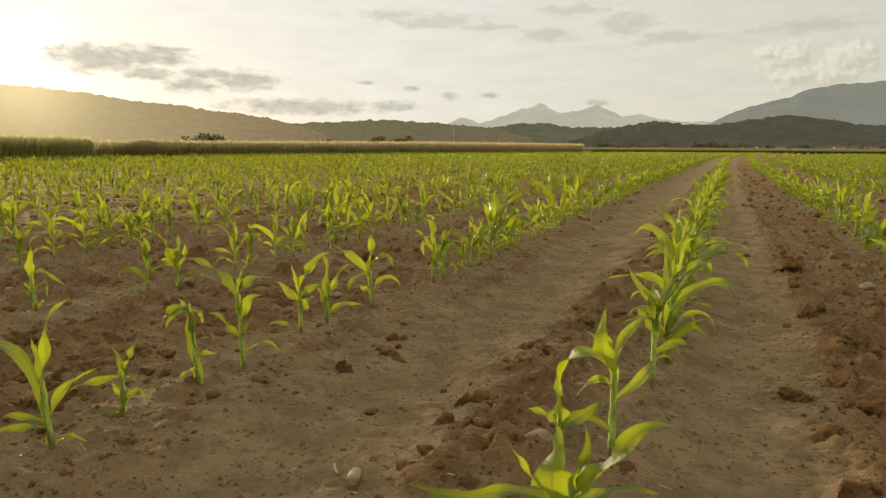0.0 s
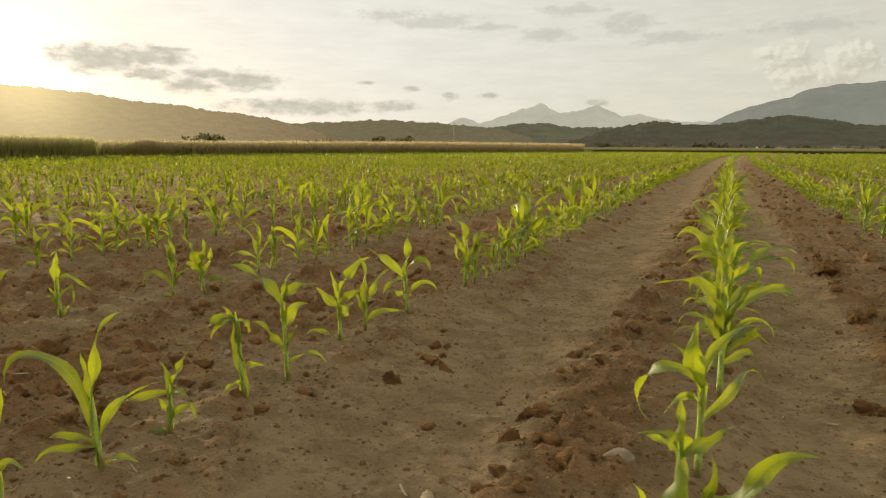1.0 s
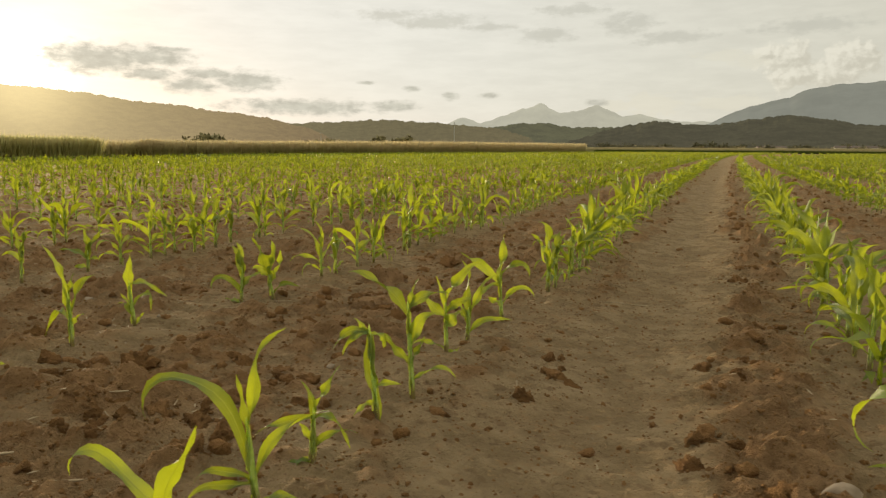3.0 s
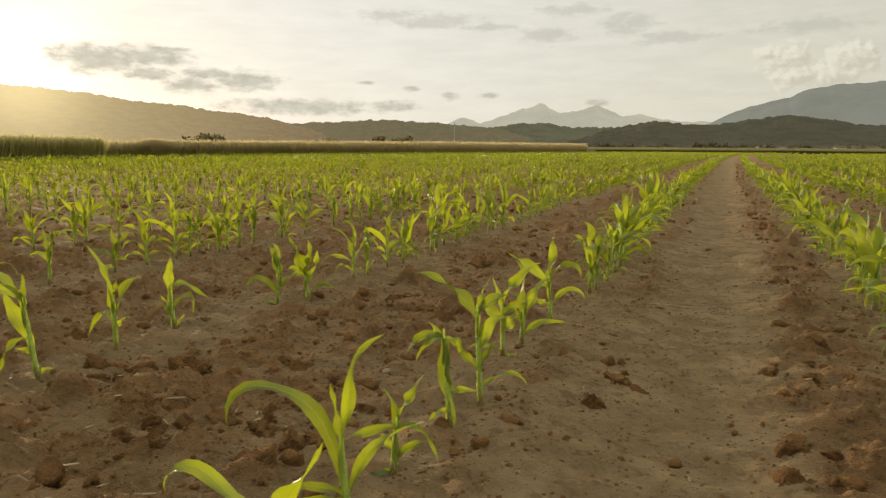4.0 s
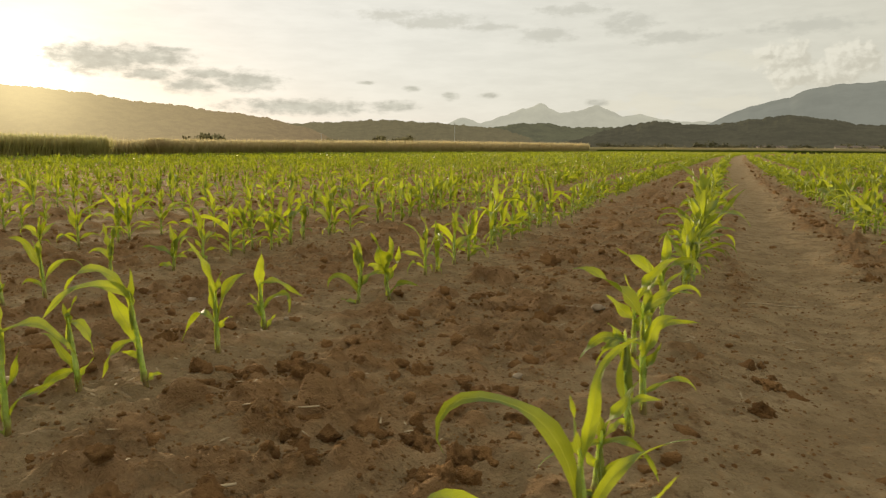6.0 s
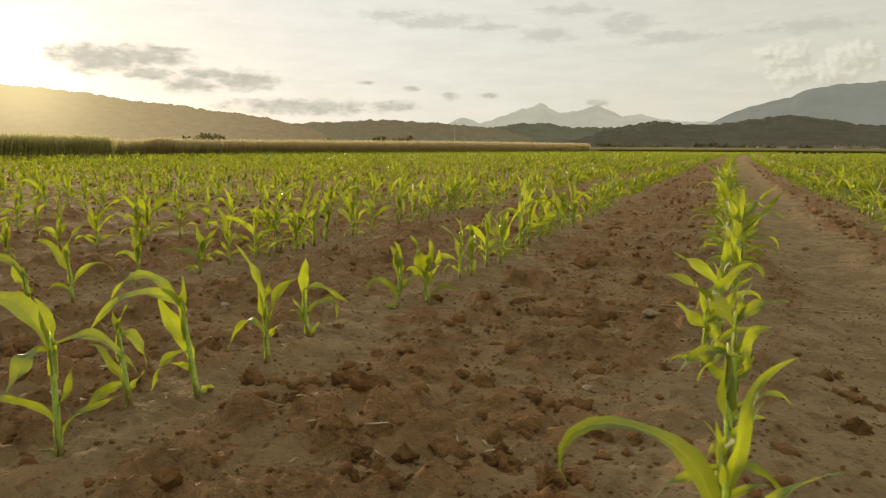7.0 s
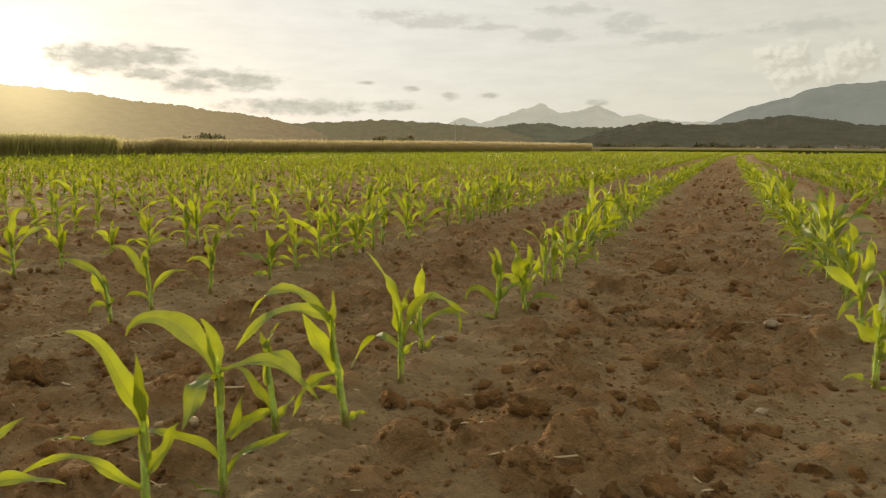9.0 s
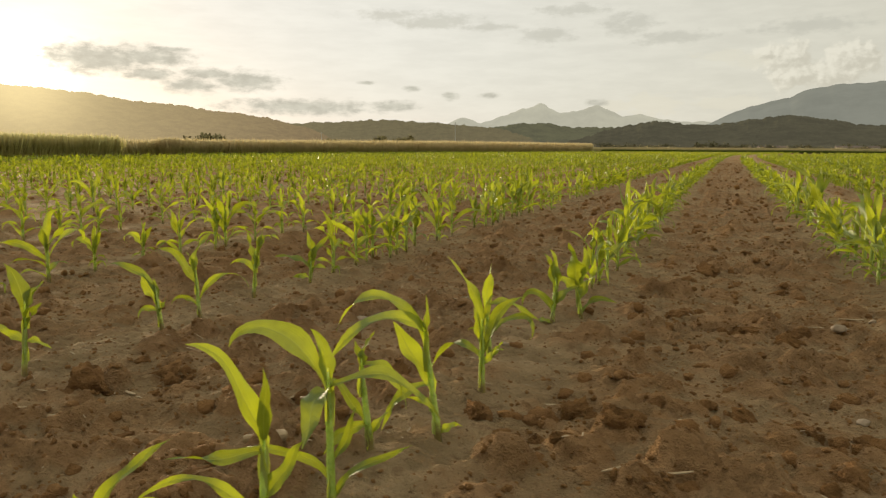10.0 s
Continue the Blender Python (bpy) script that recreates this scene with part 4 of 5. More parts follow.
maize(-1.597, 0.545, 0.115, [
    (0.109, 223, 0.116, 76, 26, 0.0193, 1.85, 1, 19), (0.109, 313, 0.082, 50, 92, 0.01, 1.51, 5, -14),
    (0.055, 13, 0.069, 56, 72, 0.0157, 1.42, 0, 28), (0.102, 223, 0.08, 2, -6, 0.0121, 1.53, 1, -12),
    (0.044, 223, 0.121, 37, -17, 0.0108, 1.89, 4, 20),
], (0.018, 0.008), (-40, 0, 58, -47, -50), label="sturdy maize plant with broad upright leaves", seed=48)
maize(-1.587, 0.641, 0.125, [
    (0.137, 193, 0.137, 56, -41, 0.0231, 2.13, -4, 42), (0.143, 193, 0.057, 88, 35, 0.0154, 1.97, -1, -5),
    (0.138, 13, 0.13, 27, -47, 0.0123, 1.02, 0, 16), (0.132, 283, 0.084, 17, -62, 0.0215, 1.12, 3, -16),
    (0.043, 193, 0.123, 61, -50, 0.01, 0.98, 5, -15), (0.004, 168, 0.145, -7, -37, 0.0131, 1.85, -7, 80),
    (0.021, 13, 0.105, 57, 5, 0.0108, 1.39, 1, -20), (0.057, 13, 0.071, 63, 77, 0.01, 1.53, -1, 7),
], (-0.013, -0.005), (-42, -55, 45, 0, -59, -45, 51, 48), label="large maize plant with wide arching leaves", seed=54)
maize(-1.618, 0.777, 0.1, [
    (0.101, 13, 0.05, 80, 51, 0.0117, 1.64, 0, -5), (0.101, 193, 0.035, 77, 82, 0.01, 1.58, -1, 4),
    (0.028, 193, 0.086, 66, 20, 0.0117, 1.74, 0, 21), (0.033, 223, 0.065, 15, -55, 0.0153, 0.5, 0, -7),
    (0.011, 13, 0.051, 64, 60, 0.01, 1.61, 0, 7), (0.104, -12, 0.09, 27, -82, 0.0135, 1.0, -7, 2),
], (-0.086, -0.036), (53, -43, -42, -56, 56, 52), label="slender maize plant beside a soil clod", seed=59)
maize(-1.560, 0.847, 0.115, [
    (0.131, 193, 0.16, 80, -92, 0.0159, 1.08, -3, -20), (0.136, 223, 0.149, 83, -57, 0.0206, 0.5, 1, -5),
    (0.074, 193, 0.091, 56, 72, 0.0263, 1.49, -1, 22), (0.125, 193, 0.061, 88, 92, 0.0103, 1.42, 0, 4),
    (0.074, 193, 0.097, 20, -85, 0.0141, 0.5, 1, -20), (0.045, 193, 0.037, 31, 1, 0.01, 1.55, 0, 6),
    (0.008, 13, 0.038, 54, -20, 0.01, 1.65, -1, 19),
], (-0.116, -0.049), (-60, -43, -58, -42, -61, -53, 53), label="maize plant with broad drooping leaves and reddish foot", seed=65)
maize(-1.563, 1.013, 0.095, [
    (0.096, 193, 0.122, 84, 29, 0.0152, 1.51, 0, -15), (0.101, 13, 0.051, 77, 63, 0.01, 1.63, 0, -2),
    (0.059, 13, 0.112, 72, 27, 0.0195, 1.68, 0, 8), (0.056, 168, 0.154, 43, -88, 0.0119, 0.73, 4, -11),
    (0.042, 13, 0.044, 59, 14, 0.01, 1.76, -1, 25), (0.064, 193, 0.065, 75, 84, 0.0108, 1.55, 0, 9),
], (-0.011, -0.005), (-61, 57, 57, -39, 47, -40), label="young maize plant with long narrow leaves", seed=70)
maize(-1.624, 1.228, 0.085, [
    (0.086, 193, 0.088, 88, 92, 0.0194, 1.46, 0, -15), (0.098, 13, 0.102, 27, -47, 0.0142, 0.76, 0, -15),
    (0.038, -12, 0.151, 62, -91, 0.0129, 1.74, -17, 49), (0.028, 193, 0.051, 60, -10, 0.0129, 1.68, 0, 19),
    (0.032, 193, 0.055, 61, 63, 0.0129, 1.59, -1, 9), (0.004, 13, 0.043, 55, 54, 0.01, 1.6, 0, 11),
], (-0.077, -0.032), (-43, 43, 59, -41, -45, 50), label="small maize plant with curved outer leaves", seed=75)
maize(-1.599, 1.570, 0.085, [
    (0.079, 193, 0.089, 88, 90, 0.0268, 1.54, 0, 40), (0.018, 223, 0.134, 87, -85, 0.0158, 1.32, 5, 22),
    (0.032, 13, 0.084, 59, 24, 0.0189, 1.68, 0, 11), (0.004, 193, 0.048, 12, 7, 0.0142, 1.59, 0, 6),
    (0.098, 193, 0.069, 76, 39, 0.0189, 1.69, 0, 8),
], (0.051, 0.022), (-58, -61, 55, -43, -51), seed=80)
maize(-1.550, 1.647, 0.09, [
    (0.07, 258, 0.126, 61, 71, 0.0358, 1.56, 1, 7), (0.049, 13, 0.103, 58, 92, 0.026, 1.39, 0, 5),
    (0.064, 193, 0.061, 55, -10, 0.0228, 1.83, 0, 37), (0.014, 13, 0.097, 63, -39, 0.0146, 1.18, -1, -16),
    (0.075, 13, 0.099, 71, 92, 0.0228, 1.27, 0, -20),
], (-0.143, -0.060), (0, 55, -39, 54, 47), seed=85)
maize(-2.280, 0.833, 0.1, [
    (0.112, 193, 0.08, 86, 34, 0.0238, 1.69, -1, 0), (0.094, 13, 0.077, 64, 49, 0.0281, 1.64, -1, 4),
    (0.056, 13, 0.053, 24, -44, 0.01, 1.04, 0, -7), (0.058, 193, 0.058, 33, 32, 0.0151, 1.6, -1, 16),
    (0.076, 13, 0.061, 62, 32, 0.0151, 1.61, 0, -3),
], (0.072, 0.030), (-52, 54, 54, -51, 51), label="broad-leaved young maize plant in bare soil", seed=90)
maize(-2.297, 1.149, 0.085, [
    (0.055, 193, 0.077, 56, 76, 0.0248, 1.53, -1, 4), (0.079, 193, 0.135, 64, -30, 0.0166, 1.52, 2, 8),
    (0.037, 193, 0.066, 47, -76, 0.0124, 0.98, -1, 8), (0.037, 13, 0.036, 58, 79, 0.0124, 1.54, -1, -1),
    (0.066, 193, 0.048, 88, 86, 0.011, 1.64, 0, 18),
], (-0.106, -0.044), (-43, -50, -41, 50, -51), label="small young maize plant leaning over bare soil", seed=95)
maize(-2.296, 1.256, 0.085, [
    (0.078, 193, 0.12, 54, 27, 0.0206, 1.75, -2, 37), (0.085, 13, 0.125, 88, 24, 0.0191, 2.28, -1, 18),
    (0.029, 13, 0.171, 67, -52, 0.0133, 1.76, -3, 26), (0.023, 193, 0.083, 64, -73, 0.0118, 1.1, 0, -13),
    (0.096, 193, 0.054, 78, 48, 0.0118, 1.66, -1, 3),
], (-0.047, -0.020), (-57, 47, 38, -51, -43), seed=100)
maize(-2.321, 1.473, 0.085, [
    (0.075, 13, 0.101, 80, 74, 0.02, 1.62, 0, 0), (0.096, 193, 0.073, 63, 91, 0.0167, 1.5, 0, 0),
    (0.111, 13, 0.088, 63, -15, 0.0167, 1.94, -3, 46), (0.063, 193, 0.084, 60, -47, 0.0134, 1.51, 1, 10),
    (0.061, 13, 0.073, 68, 92, 0.0234, 1.44, 0, -7),
], (0.071, 0.030), (56, -47, 47, -60, 47), seed=105)
maize(-2.299, 1.688, 0.08, [
    (0.045, 193, 0.101, 88, 92, 0.0259, 1.16, 0, 24), (0.044, 13, 0.116, 73, 37, 0.0222, 1.68, 0, 4),
    (0.045, 193, 0.109, 45, -28, 0.0166, 1.21, 1, -13), (0.016, 193, 0.052, 12, -13, 0.0166, 1.51, 1, 7),
    (0.029, 13, 0.056, 53, -27, 0.0148, 1.55, 0, 18),
], (0.044, 0.018), (-46, 46, -50, -40, 51), seed=110)
maize(-0.142, 0.657, 0.11, [
    (0.061, 258, 0.109, 55, 92, 0.036, 1.1, -2, -20), (0.143, 258, 0.068, 79, 83, 0.0132, 1.61, -1, -20),
    (0.075, -12, 0.154, 42, 64, 0.0225, 0.52, 3, 61), (0.071, 13, 0.096, 30, -13, 0.0132, 1.56, -1, -4),
    (0.078, -12, 0.092, 35, 92, 0.0132, 0.58, -2, -20), (0.152, 13, 0.057, 45, 17, 0.0119, 1.53, 0, -8),
    (0.16, 193, 0.032, 32, 9, 0.01, 1.63, 0, 16), (0.088, 223, 0.089, 12, 92, 0.01, 1.11, 0, 27),
    (0.078, 193, 0.157, 4, 1, 0.0146, 1.62, 1, 2),
], (-0.057, -0.024), (0, 0, 60, 52, 56, 61, -58, -56, -58), label="large maize plant with very broad leaves", seed=117)
maize(-0.145, 0.949, 0.115, [
    (0.121, 168, 0.177, 79, -92, 0.0154, 0.59, -30, 86), (0.121, 258, 0.111, 41, 92, 0.0223, 1.45, 1, -19),
    (0.117, 193, 0.08, 74, 27, 0.0111, 1.84, 0, 15), (0.129, 13, 0.108, 79, 15, 0.0129, 1.89, -2, 23),
    (0.079, 43, 0.143, 39, -13, 0.0137, 2.14, 9, 68), (0.09, 223, 0.082, 83, -79, 0.01, 0.93, 4, -16),
    (0.037, 193, 0.084, 36, -17, 0.0103, 1.5, 1, -1),
], (-0.012, -0.005), (-58, 0, -44, 50, 46, -44, -52), label="tall maize plant with curled hanging leaves", seed=123)
maize(-0.130, 1.288, 0.11, [
    (0.097, 258, 0.108, 78, 30, 0.0252, 1.65, -5, 1), (0.122, 13, 0.086, 73, 46, 0.016, 1.69, 0, 3),
    (0.058, 43, 0.102, 46, -75, 0.0137, 1.3, 2, 5), (0.097, 193, 0.062, 54, 63, 0.0183, 1.56, 0, 10),
    (0.137, 193, 0.095, 54, 76, 0.0137, 1.43, 0, 17), (0.138, 13, 0.094, 71, 26, 0.0137, 1.97, -1, 38),
], (-0.010, -0.004), (0, 46, 53, -52, -41, 49), seed=128)
maize(-1.633, 0.406, 0.1, [
    (0.108, 13, 0.089, 68, 8, 0.0119, 1.36, 3, -20), (0.107, 223, 0.025, 30, 92, 0.01, 1.09, -1, 0),
    (0.104, 13, 0.091, 19, 7, 0.01, 1.64, 2, 24),
], (-0.005, -0.002), (47, -55, 40), seed=132)
single = seen & (dist < 6.0) & ~own
rng = np.random.default_rng(5)
makers = [maize(0, 0, 0.10, random_leaves(rng, 1.13), roll=tuple(rng.normal(0, 38, 8)), seed=k) for k in range(14)]
first = {}
for x, y, r in SPOTS[single]:
    k = int(rng.integers(0, len(makers)))
    s = float(vigour(r) * np.clip(rng.normal(1.0, 0.12), 0.7, 1.3))
    m = pose(x, y, soil_at(x, y) - 0.002, 0, 0, rng.random() * 360) @ Matrix.Scale(s, 4)
    if k in first:
        copy_thing(makers[k], m)
    else:
        first[k] = True
        makers[k].matrix_basis = m
mid = seen & (dist >= 6.0) & (dist < 13)
far = seen & (dist >= 13) & (dist < 28)
edge = seen & (dist >= 48)
last = ((dist >= 28) & (dist < 48) & seen) | (~seen & (dist < 16) & ~own)
joined_plants("maize_field", "rows of young green maize a few metres off", SPOTS[mid], 5, 2, 16, 31)
joined_plants("maize_field", "rows of young green maize farther off", SPOTS[far], 3, 1, 12, 32)
joined_plants("maize_field", "far rows of young green maize by the field's edge", SPOTS[edge], 1, 1, 8, 34)
joined_plants("maize_field", "rows of young green maize towards the field's end", SPOTS[last], 2, 1, 8, 33)


# ================= clods and crumbs =================
def ball(sub):
    bm = bmesh.new()
    bmesh.ops.create_icosphere(bm, subdivisions=sub, radius=1.0)
    v = np.array([x.co[:] for x in bm.verts])
    f = np.array([[x.index for x in p.verts] for p in bm.faces])
    bm.free()
    return v, f


def lump(v, seed, amount=0.35):
    """A ball broken into an angular, crumbly lump."""
    rng = np.random.default_rng(seed)
    o = rng.random(3) * 50
    out = []
    for p in v:
        q = Vector(p * 1.1 + o)
        k = 1 + amount * noise.noise(q) + 0.6 * amount * noise.noise(q * 2.4) + 0.55 * amount * noise.noise(q * 5.3) + 0.55 * amount * noise.noise(q * 11) + 0.35 * amount * noise.noise(q * 19)
        out.append(p * k)
    out = np.array(out)
    for _ in range(5):
        n = rng.normal(0, 1, 3)
        n /= np.linalg.norm(n)
        d = out @ n
        out -= np.outer(np.maximum(d - 0.66, 0) * 0.75, n)
    return out


CLOD_LABEL = "rough lump of dry brown earth on tilled soil"
clod_meshes = []
V2, F2 = ball(4)
V3, F3 = ball(3)
small_meshes = [mesh_from("soil_clod", lump(V3, 140 + k, 0.62), F3, BIG_CLOD) for k in range(9)]
for k in range(9):
    clod_meshes.append(mesh_from("soil_clod", lump(V2, 100 + k, 0.62), F2, BIG_CLOD))


def clod(x, y, size, k, turn=0.0, flat=0.7):
    pool = clod_meshes if size > 0.024 else small_meshes
    ob = tagged(new("soil_clod", pool[k % len(pool)]), CLOD_LABEL, "soil clod", "clods between the rows")
    ob.matrix_basis = pose(x, y, soil_at(x, y) - size * flat * 0.40, 0, 0, turn) @ Matrix.Diagonal((size, size * 0.85, size * flat, 1))
    return ob


# the largest lumps, strip by strip
for k, strip in enumerate((
    ((-1.47, 0.99, 0.027), (-1.24, 0.79, 0.033), (-1.16, 0.83, 0.029), (-1.43, 1.04, 0.033), (-1.13, 1.1, 0.035), (-1.06, 1.08, 0.029), (-1.21, 1.09, 0.023), (-1.04, 0.82, 0.033), (-1.01, 0.98, 0.019), (-1.5, 0.91, 0.019), (-1.12, 0.89, 0.015), (-1.2, 0.73, 0.034), (-1.31, 0.54, 0.044), (-1.24, 0.61, 0.022), (-1.36, 1.2, 0.024), (-1.11, 1.62, 0.033), (-1.23, 1.64, 0.034), (-1.36, 1.77, 0.033)),
    ((-1.32, 1.09, 0.018), (-0.71, 1.4, 0.028), (-0.68, 1.31, 0.042), (-2.16, 0.85, 0.046), (-1.54, 0.94, 0.024), (-1.36, 0.99, 0.035), (-1.27, 0.85, 0.022), (-1.45, 0.91, 0.031), (-1.3, 0.82, 0.033), (-2.09, 0.96, 0.039), (-1.34, 1.78, 0.039), (-1.2, 1.65, 0.044), (-1.13, 1.58, 0.037), (-1.32, 2.35, 0.04), (-1.44, 1.71, 0.033), (-1.95, 0.72, 0.021), (-1.81, 0.93, 0.017), (-0.42, 1.49, 0.028), (-0.69, 1.16, 0.022)),
    ((-0.41, 0.99, 0.031), (0.17, 2.06, 0.047), (-0.32, 1.84, 0.03), (0.15, 0.97, 0.027), (0.2, 1.44, 0.045), (0.2, 1.32, 0.046), (-1.03, 0.74, 0.034), (-0.3, 0.91, 0.023), (-0.38, 0.87, 0.02), (-0.41, 1.08, 0.025), (-0.36, 1.4, 0.026), (-0.35, 1.56, 0.023), (-0.33, 1.68, 0.028), (0.17, 2.71, 0.048), (0.11, 1.35, 0.034), (0.14, 1.17, 0.03), (0.26, 1.68, 0.039), (-1.1, 0.93, 0.026), (-1.09, 0.84, 0.03), (-0.37, 2.46, 0.036), (-0.35, 2.74, 0.035)),
)):
    for n, (x, y, size) in enumerate(strip):
        if size < 0.026:
            clod(x, y, size * 1.05, n + 3 * k, 67 * n, 0.80)
            continue
        # the largest have crumbled into a pile
        clod(x, y, size * 0.80, n + 3 * k, 67 * n, 0.78)
        for j in range(3):
            a = 2.1 * j + 0.7 * n
            far_off = size * (0.75 + 0.45 * math.sin(3.1 * j + n))
            clod(x + far_off * math.cos(a), y + 0.8 * far_off * math.sin(a), size * (0.30 + 0.16 * math.sin(2.3 * j + 1.7 * n)), n + j, 50 * j + 30 * n, 0.75)


def scatter_clods():
    rng = np.random.default_rng(8)
    n = 0
    while n < 90:
        x, y = rng.uniform(-3.4, 1.0), 0.45 + 3.0 * rng.random() ** 1.5
        if float(lane_rough(np.array([x]), np.array([y]))[0]) < 0.75 or abs((x - ROW_A + 0.36) % ROW_GAP - 0.36) < 0.05:
            continue
        clod(x, y, float(np.clip(rng.lognormal(-4.15, 0.35), 0.009, 0.026)), n, rng.random() * 360, rng.uniform(0.5, 0.85))
        n += 1


scatter_clods()


def crumbs(name, label, count, sub, lo, hi, x0, x1, y0, y1, power, seed, keep):
    rng = np.random.default_rng(seed)
    v, f = ball(sub)
    kinds = [lump(v, 300 + seed + k, 0.5) for k in range(8)]
    x = rng.uniform(x0, x1, count * 2)
    y = y0 + (y1 - y0) * rng.random(count * 2) ** power
    ok = rng.random(count * 2) < keep + (1 - keep) * lane_rough(x, y) ** 1.5
    x, y = x[ok][:count], y[ok][:count]
    n = len(x)
    size = lo * (hi / lo) ** (rng.random(n) ** 2.0)
    z = soil_height(x, y) + size * 0.02
    a = rng.random(n) * 6.28
    pick = rng.integers(0, 8, n)
    K = np.array(kinds)[pick] * (size[:, None, None] * np.stack([np.ones(n), rng.uniform(0.6, 1, n), rng.uniform(0.45, 0.85, n)], -1)[:, None, :])
    c, s = np.cos(a)[:, None], np.sin(a)[:, None]
    P = np.stack([K[..., 0] * c - K[..., 1] * s + x[:, None], K[..., 0] * s + K[..., 1] * c + y[:, None], K[..., 2] + z[:, None]], -1)
    faces = (f[None] + (np.arange(n) * len(v))[:, None, None]).reshape(-1, 3)
    tagged(new(name, mesh_from(name, P.reshape(-1, 3), faces, CLOD)), label, "soil crumbs", kind="stuff")


crumbs("soil_lumps", "small lumps of brown earth strewn between rows", 6500, 2, 0.004, 0.018, -4.5, 1.8, 0.4, 6.0, 1.6, 41, 0.05)
crumbs("soil_crumbs", "fine crumbs of brown earth", 22000, 1, 0.0018, 0.0065, -3.0, 0.9, 0.4, 3.2, 1.3, 42, 0.22)
crumbs("soil_crumbs", "fine grit on the wheel tracks", 6000, 1, 0.0012, 0.0042, -1.15, 0.45, 0.45, 2.3, 1.2, 44, 1.0)
crumbs("soil_lumps", "lumps of brown earth farther off", 7000, 1, 0.012, 0.035, -12, 6, 3.5, 22, 1.3, 43, 0.05)


# ================= stones, straw and husks on the soil =================
def stone(x, y, size, seed, label="pale rounded field stone on bare soil"):
    v, f = ball(3)
    v = lump(v, seed, 0.22) * (size * 1.15, size * 0.85, size * 0.72)
    ob = tagged(new("stone", mesh_from("stone", v, f, STONE)), label, "stone", "stones on the soil")
    ob.matrix_basis = pose(x, y, soil_at(x, y) + size * 0.15, 0, 0, 20 + seed * 3)


for k, (x, y, size) in enumerate(((-0.243, 0.932, 0.019), (-1.030, 1.700, 0.015), (-1.99, 1.42, 0.011), (0.373, 2.511, 0.022), (-1.06, 1.15, 0.008), (-1.62, 1.30, 0.007), (-0.95, 1.85, 0.009))):
    stone(x, y, size, 60 + k)


def straw(x, y, length, turn, width=0.003, arch=0.12, label="dry straw stem lying on the soil"):
    """A bent, split piece of dry stem."""
    s = np.linspace(-0.5, 0.5, 7)
    ring = np.linspace(0, 2 * math.pi, 6, endpoint=False)
    v = []
    for u in s:
        r = width * (1 - 0.5 * abs(u)) * (1 + 0.25 * math.sin(u * 17 + turn))
        for a in ring:
            v.append((u * length, r * math.cos(a) + arch * length * (u * u - 0.1), r * 0.6 * math.sin(a)))
    f = [(i * 6 + j, i * 6 + (j + 1) % 6, (i + 1) * 6 + (j + 1) % 6, (i + 1) * 6 + j) for i in range(6) for j in range(6)]
    f += [(0, 5, 4, 3), (0, 3, 2, 1), (36, 37, 38, 39), (36, 39, 40, 41)]
    ob = tagged(new("straw", mesh_from("straw", v, f, STRAW)), label, "straw", "straw on the soil")
    lift = max(soil_at(x + math.cos(radians(turn)) * length * k, y + math.sin(radians(turn)) * length * k) for k in (-0.4, 0, 0.4))
    ob.matrix_basis = pose(x, y, lift + width * 0.5, 0, 0, turn)


for x, y, length, turn, width in ((-0.495, 0.804, 0.034, -50, 0.0022), (-0.618, 2.026, 0.085, 5, 0.0024), (-2.015, 1.022, 0.032, 30, 0.003), (-2.075, 0.853, 0.024, -10, 0.003),
                                  (-2.10, 0.741, 0.020, 20, 0.004), (-1.234, 0.626, 0.034, 42, 0.003), (-1.274, 0.857, 0.030, 35, 0.0022), (-1.861, 1.478, 0.03, 60, 0.0025),
                                  (-1.112, 0.627, 0.045, 30, 0.0024), (-1.343, 0.825, 0.030, 50, 0.002), (-1.77, 0.884, 0.030, 30, 0.003), 
                                  (-1.026, 1.725, 0.035, -15, 0.003), (-1.084, 1.648, 0.04, 12, 0.002), (-1.511, 1.638, 0.04, 25, 0.0018), (-0.682, 2.007, 0.08, 10, 0.0025), (-0.994, 1.831, 0.05, 10, 0.0022)):
    straw(x, y, length, turn, width)


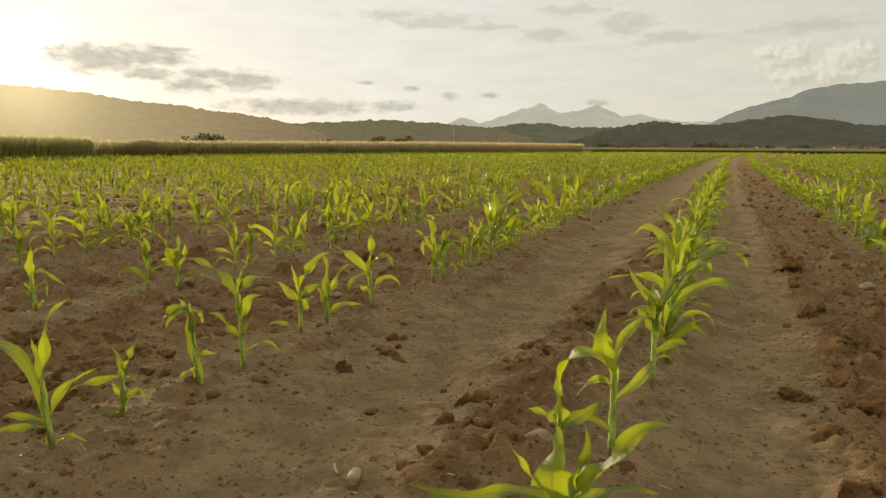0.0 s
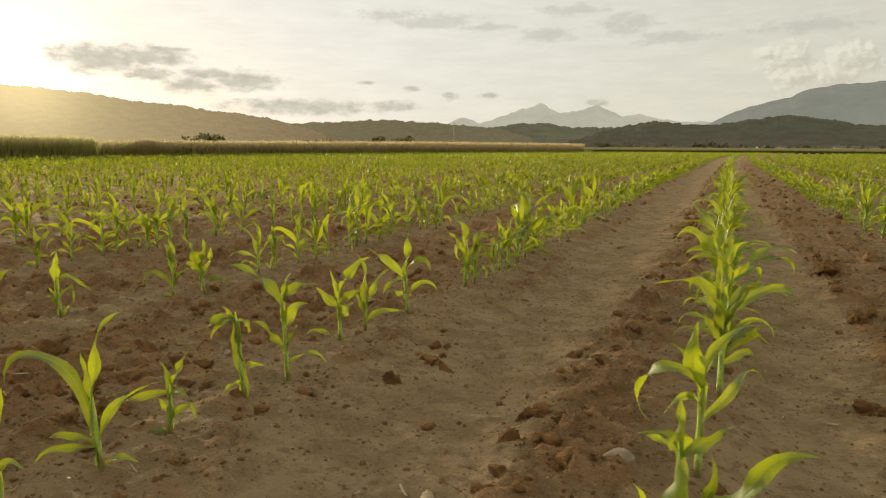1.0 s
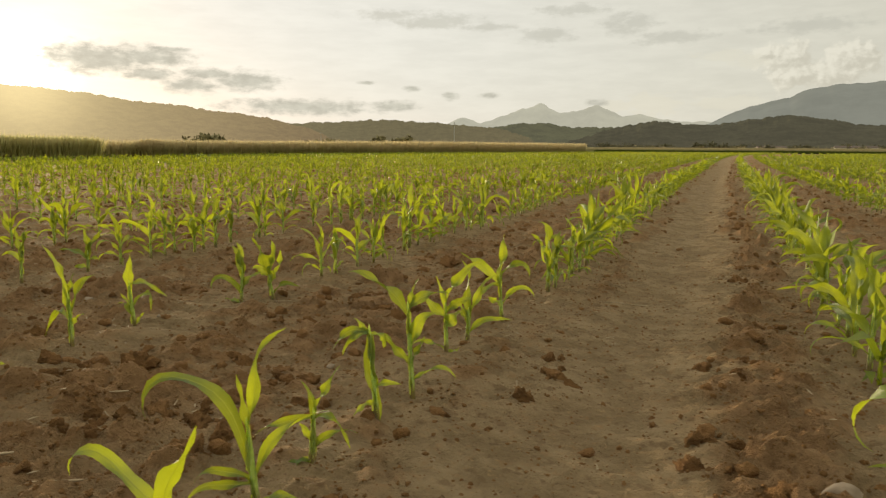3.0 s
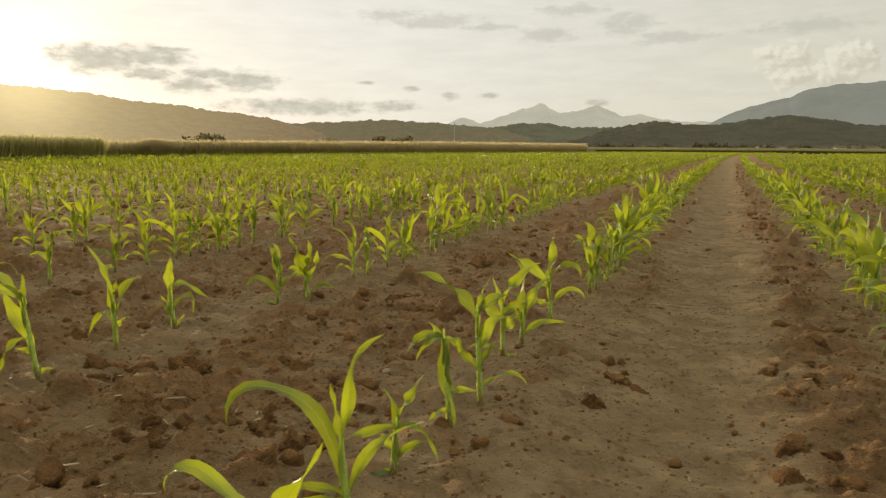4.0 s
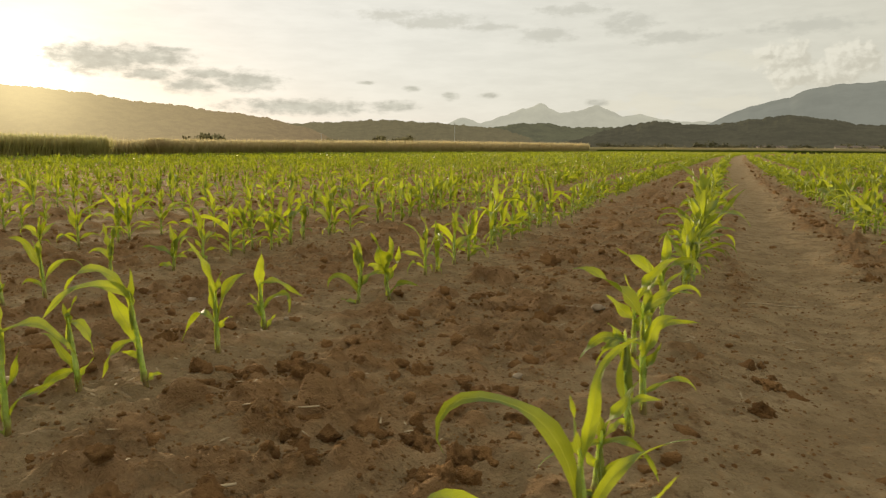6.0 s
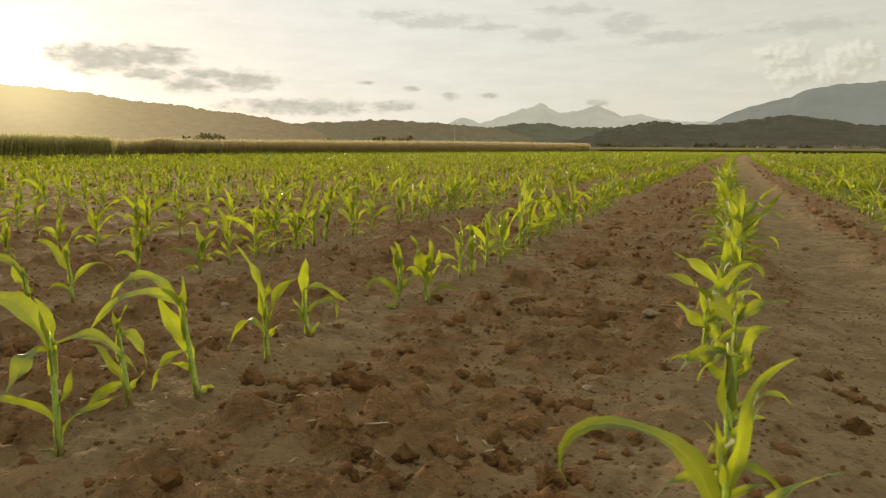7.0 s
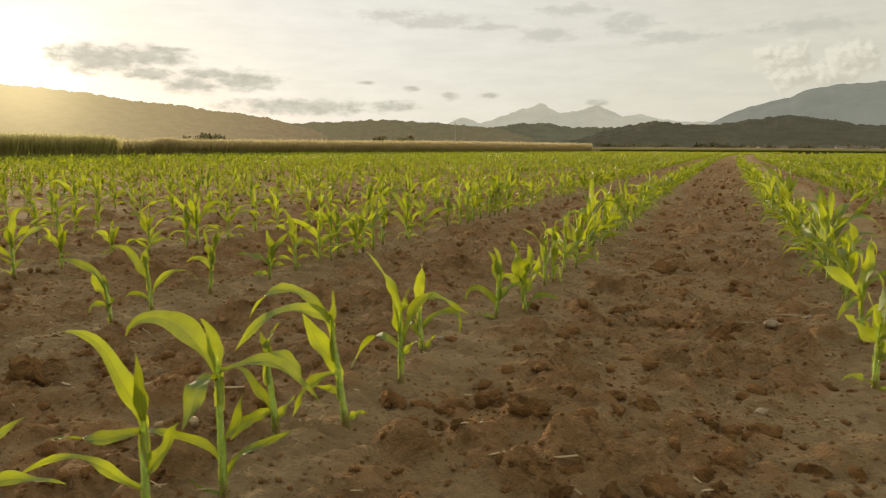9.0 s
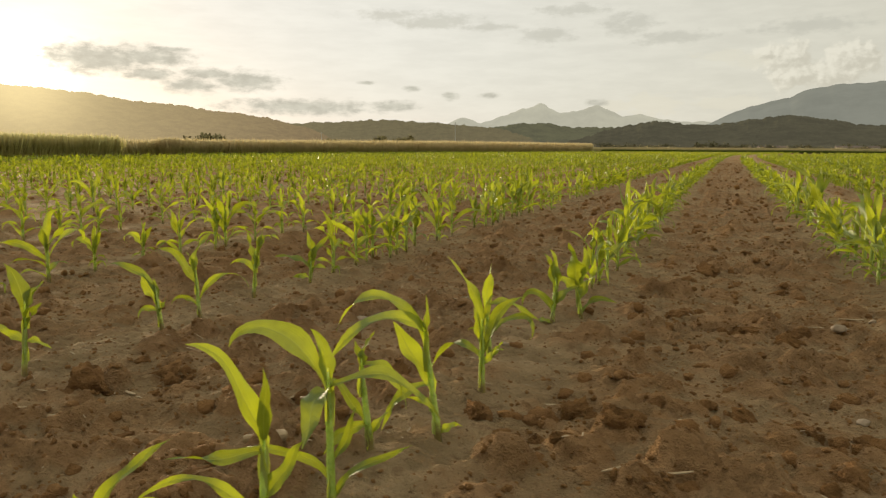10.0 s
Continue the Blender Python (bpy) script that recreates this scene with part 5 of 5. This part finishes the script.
def husk(x, y, length, radius, turn, label):
    """A dry stub of last year's stalk with a joint in it."""
    bm = bmesh.new()
    prof = [(0.0, 0.55), (0.08, 0.72), (0.22, 0.70), (0.28, 0.86), (0.46, 0.98), (0.50, 0.90), (0.56, 1.0), (0.96, 0.95), (1.02, 0.60)]
    rings = [[bm.verts.new((length * (p - 0.5), radius * r * math.cos(a) * (1 + 0.08 * math.sin(3 * a)), radius * r * math.sin(a))) for a in np.linspace(0, 2 * math.pi, 12, endpoint=False)] for p, r in prof]
    for a, b in zip(rings, rings[1:]):
        for i in range(12):
            bm.faces.new((a[i], a[(i + 1) % 12], b[(i + 1) % 12], b[i]))
    bm.faces.new(rings[0][::-1])
    bm.faces.new(rings[-1])
    ob = part("stalk_stub", bm, STRAW)
    tagged(ob, label, "stalk stub", "straw on the soil")
    ob.matrix_basis = pose(x, y, soil_at(x, y) + radius * 0.75, 0, 0, turn)


husk(-0.449, 0.776, 0.030, 0.0085, -70, "pale dry stub of an old stalk on the soil")
husk(-1.736, 0.733, 0.050, 0.0075, 40, "grey dry stalk stub on the soil")


def chaff(count):
    """Short pale shreds of straw, too many to count."""
    rng = np.random.default_rng(77)
    x, y = rng.uniform(-4.0, 1.2, count), 0.4 + 5.0 * rng.random(count) ** 1.6
    z = soil_height(x, y) + 0.0025
    a = rng.random(count) * math.pi
    L, w = rng.uniform(0.003, 0.011, count), rng.uniform(0.0006, 0.0015, count)
    t = rng.normal(0, 0.25, count)
    d = np.stack([np.cos(a) * L, np.sin(a) * L, t * L], -1)
    s = np.stack([-np.sin(a) * w, np.cos(a) * w, np.zeros(count)], -1)
    up = np.zeros((count, 3))
    up[:, 2] = 0.0016
    c = np.stack([x, y, z], -1)
    v = np.stack([c - d - s, c - d + s, c + d + 0.6 * s, c + d - 0.6 * s, c + up], 1).reshape(-1, 3)
    b = np.arange(count)[:, None] * 5
    f = np.concatenate([b + [0, 1, 4], b + [1, 2, 4], b + [2, 3, 4], b + [3, 0, 4]], 1).reshape(-1, 3)
    tagged(new("chaff", mesh_from("chaff", v, f, STRAW, smooth=False)), "pale shreds of straw scattered on the soil", "straw", kind="stuff")


chaff(1100)
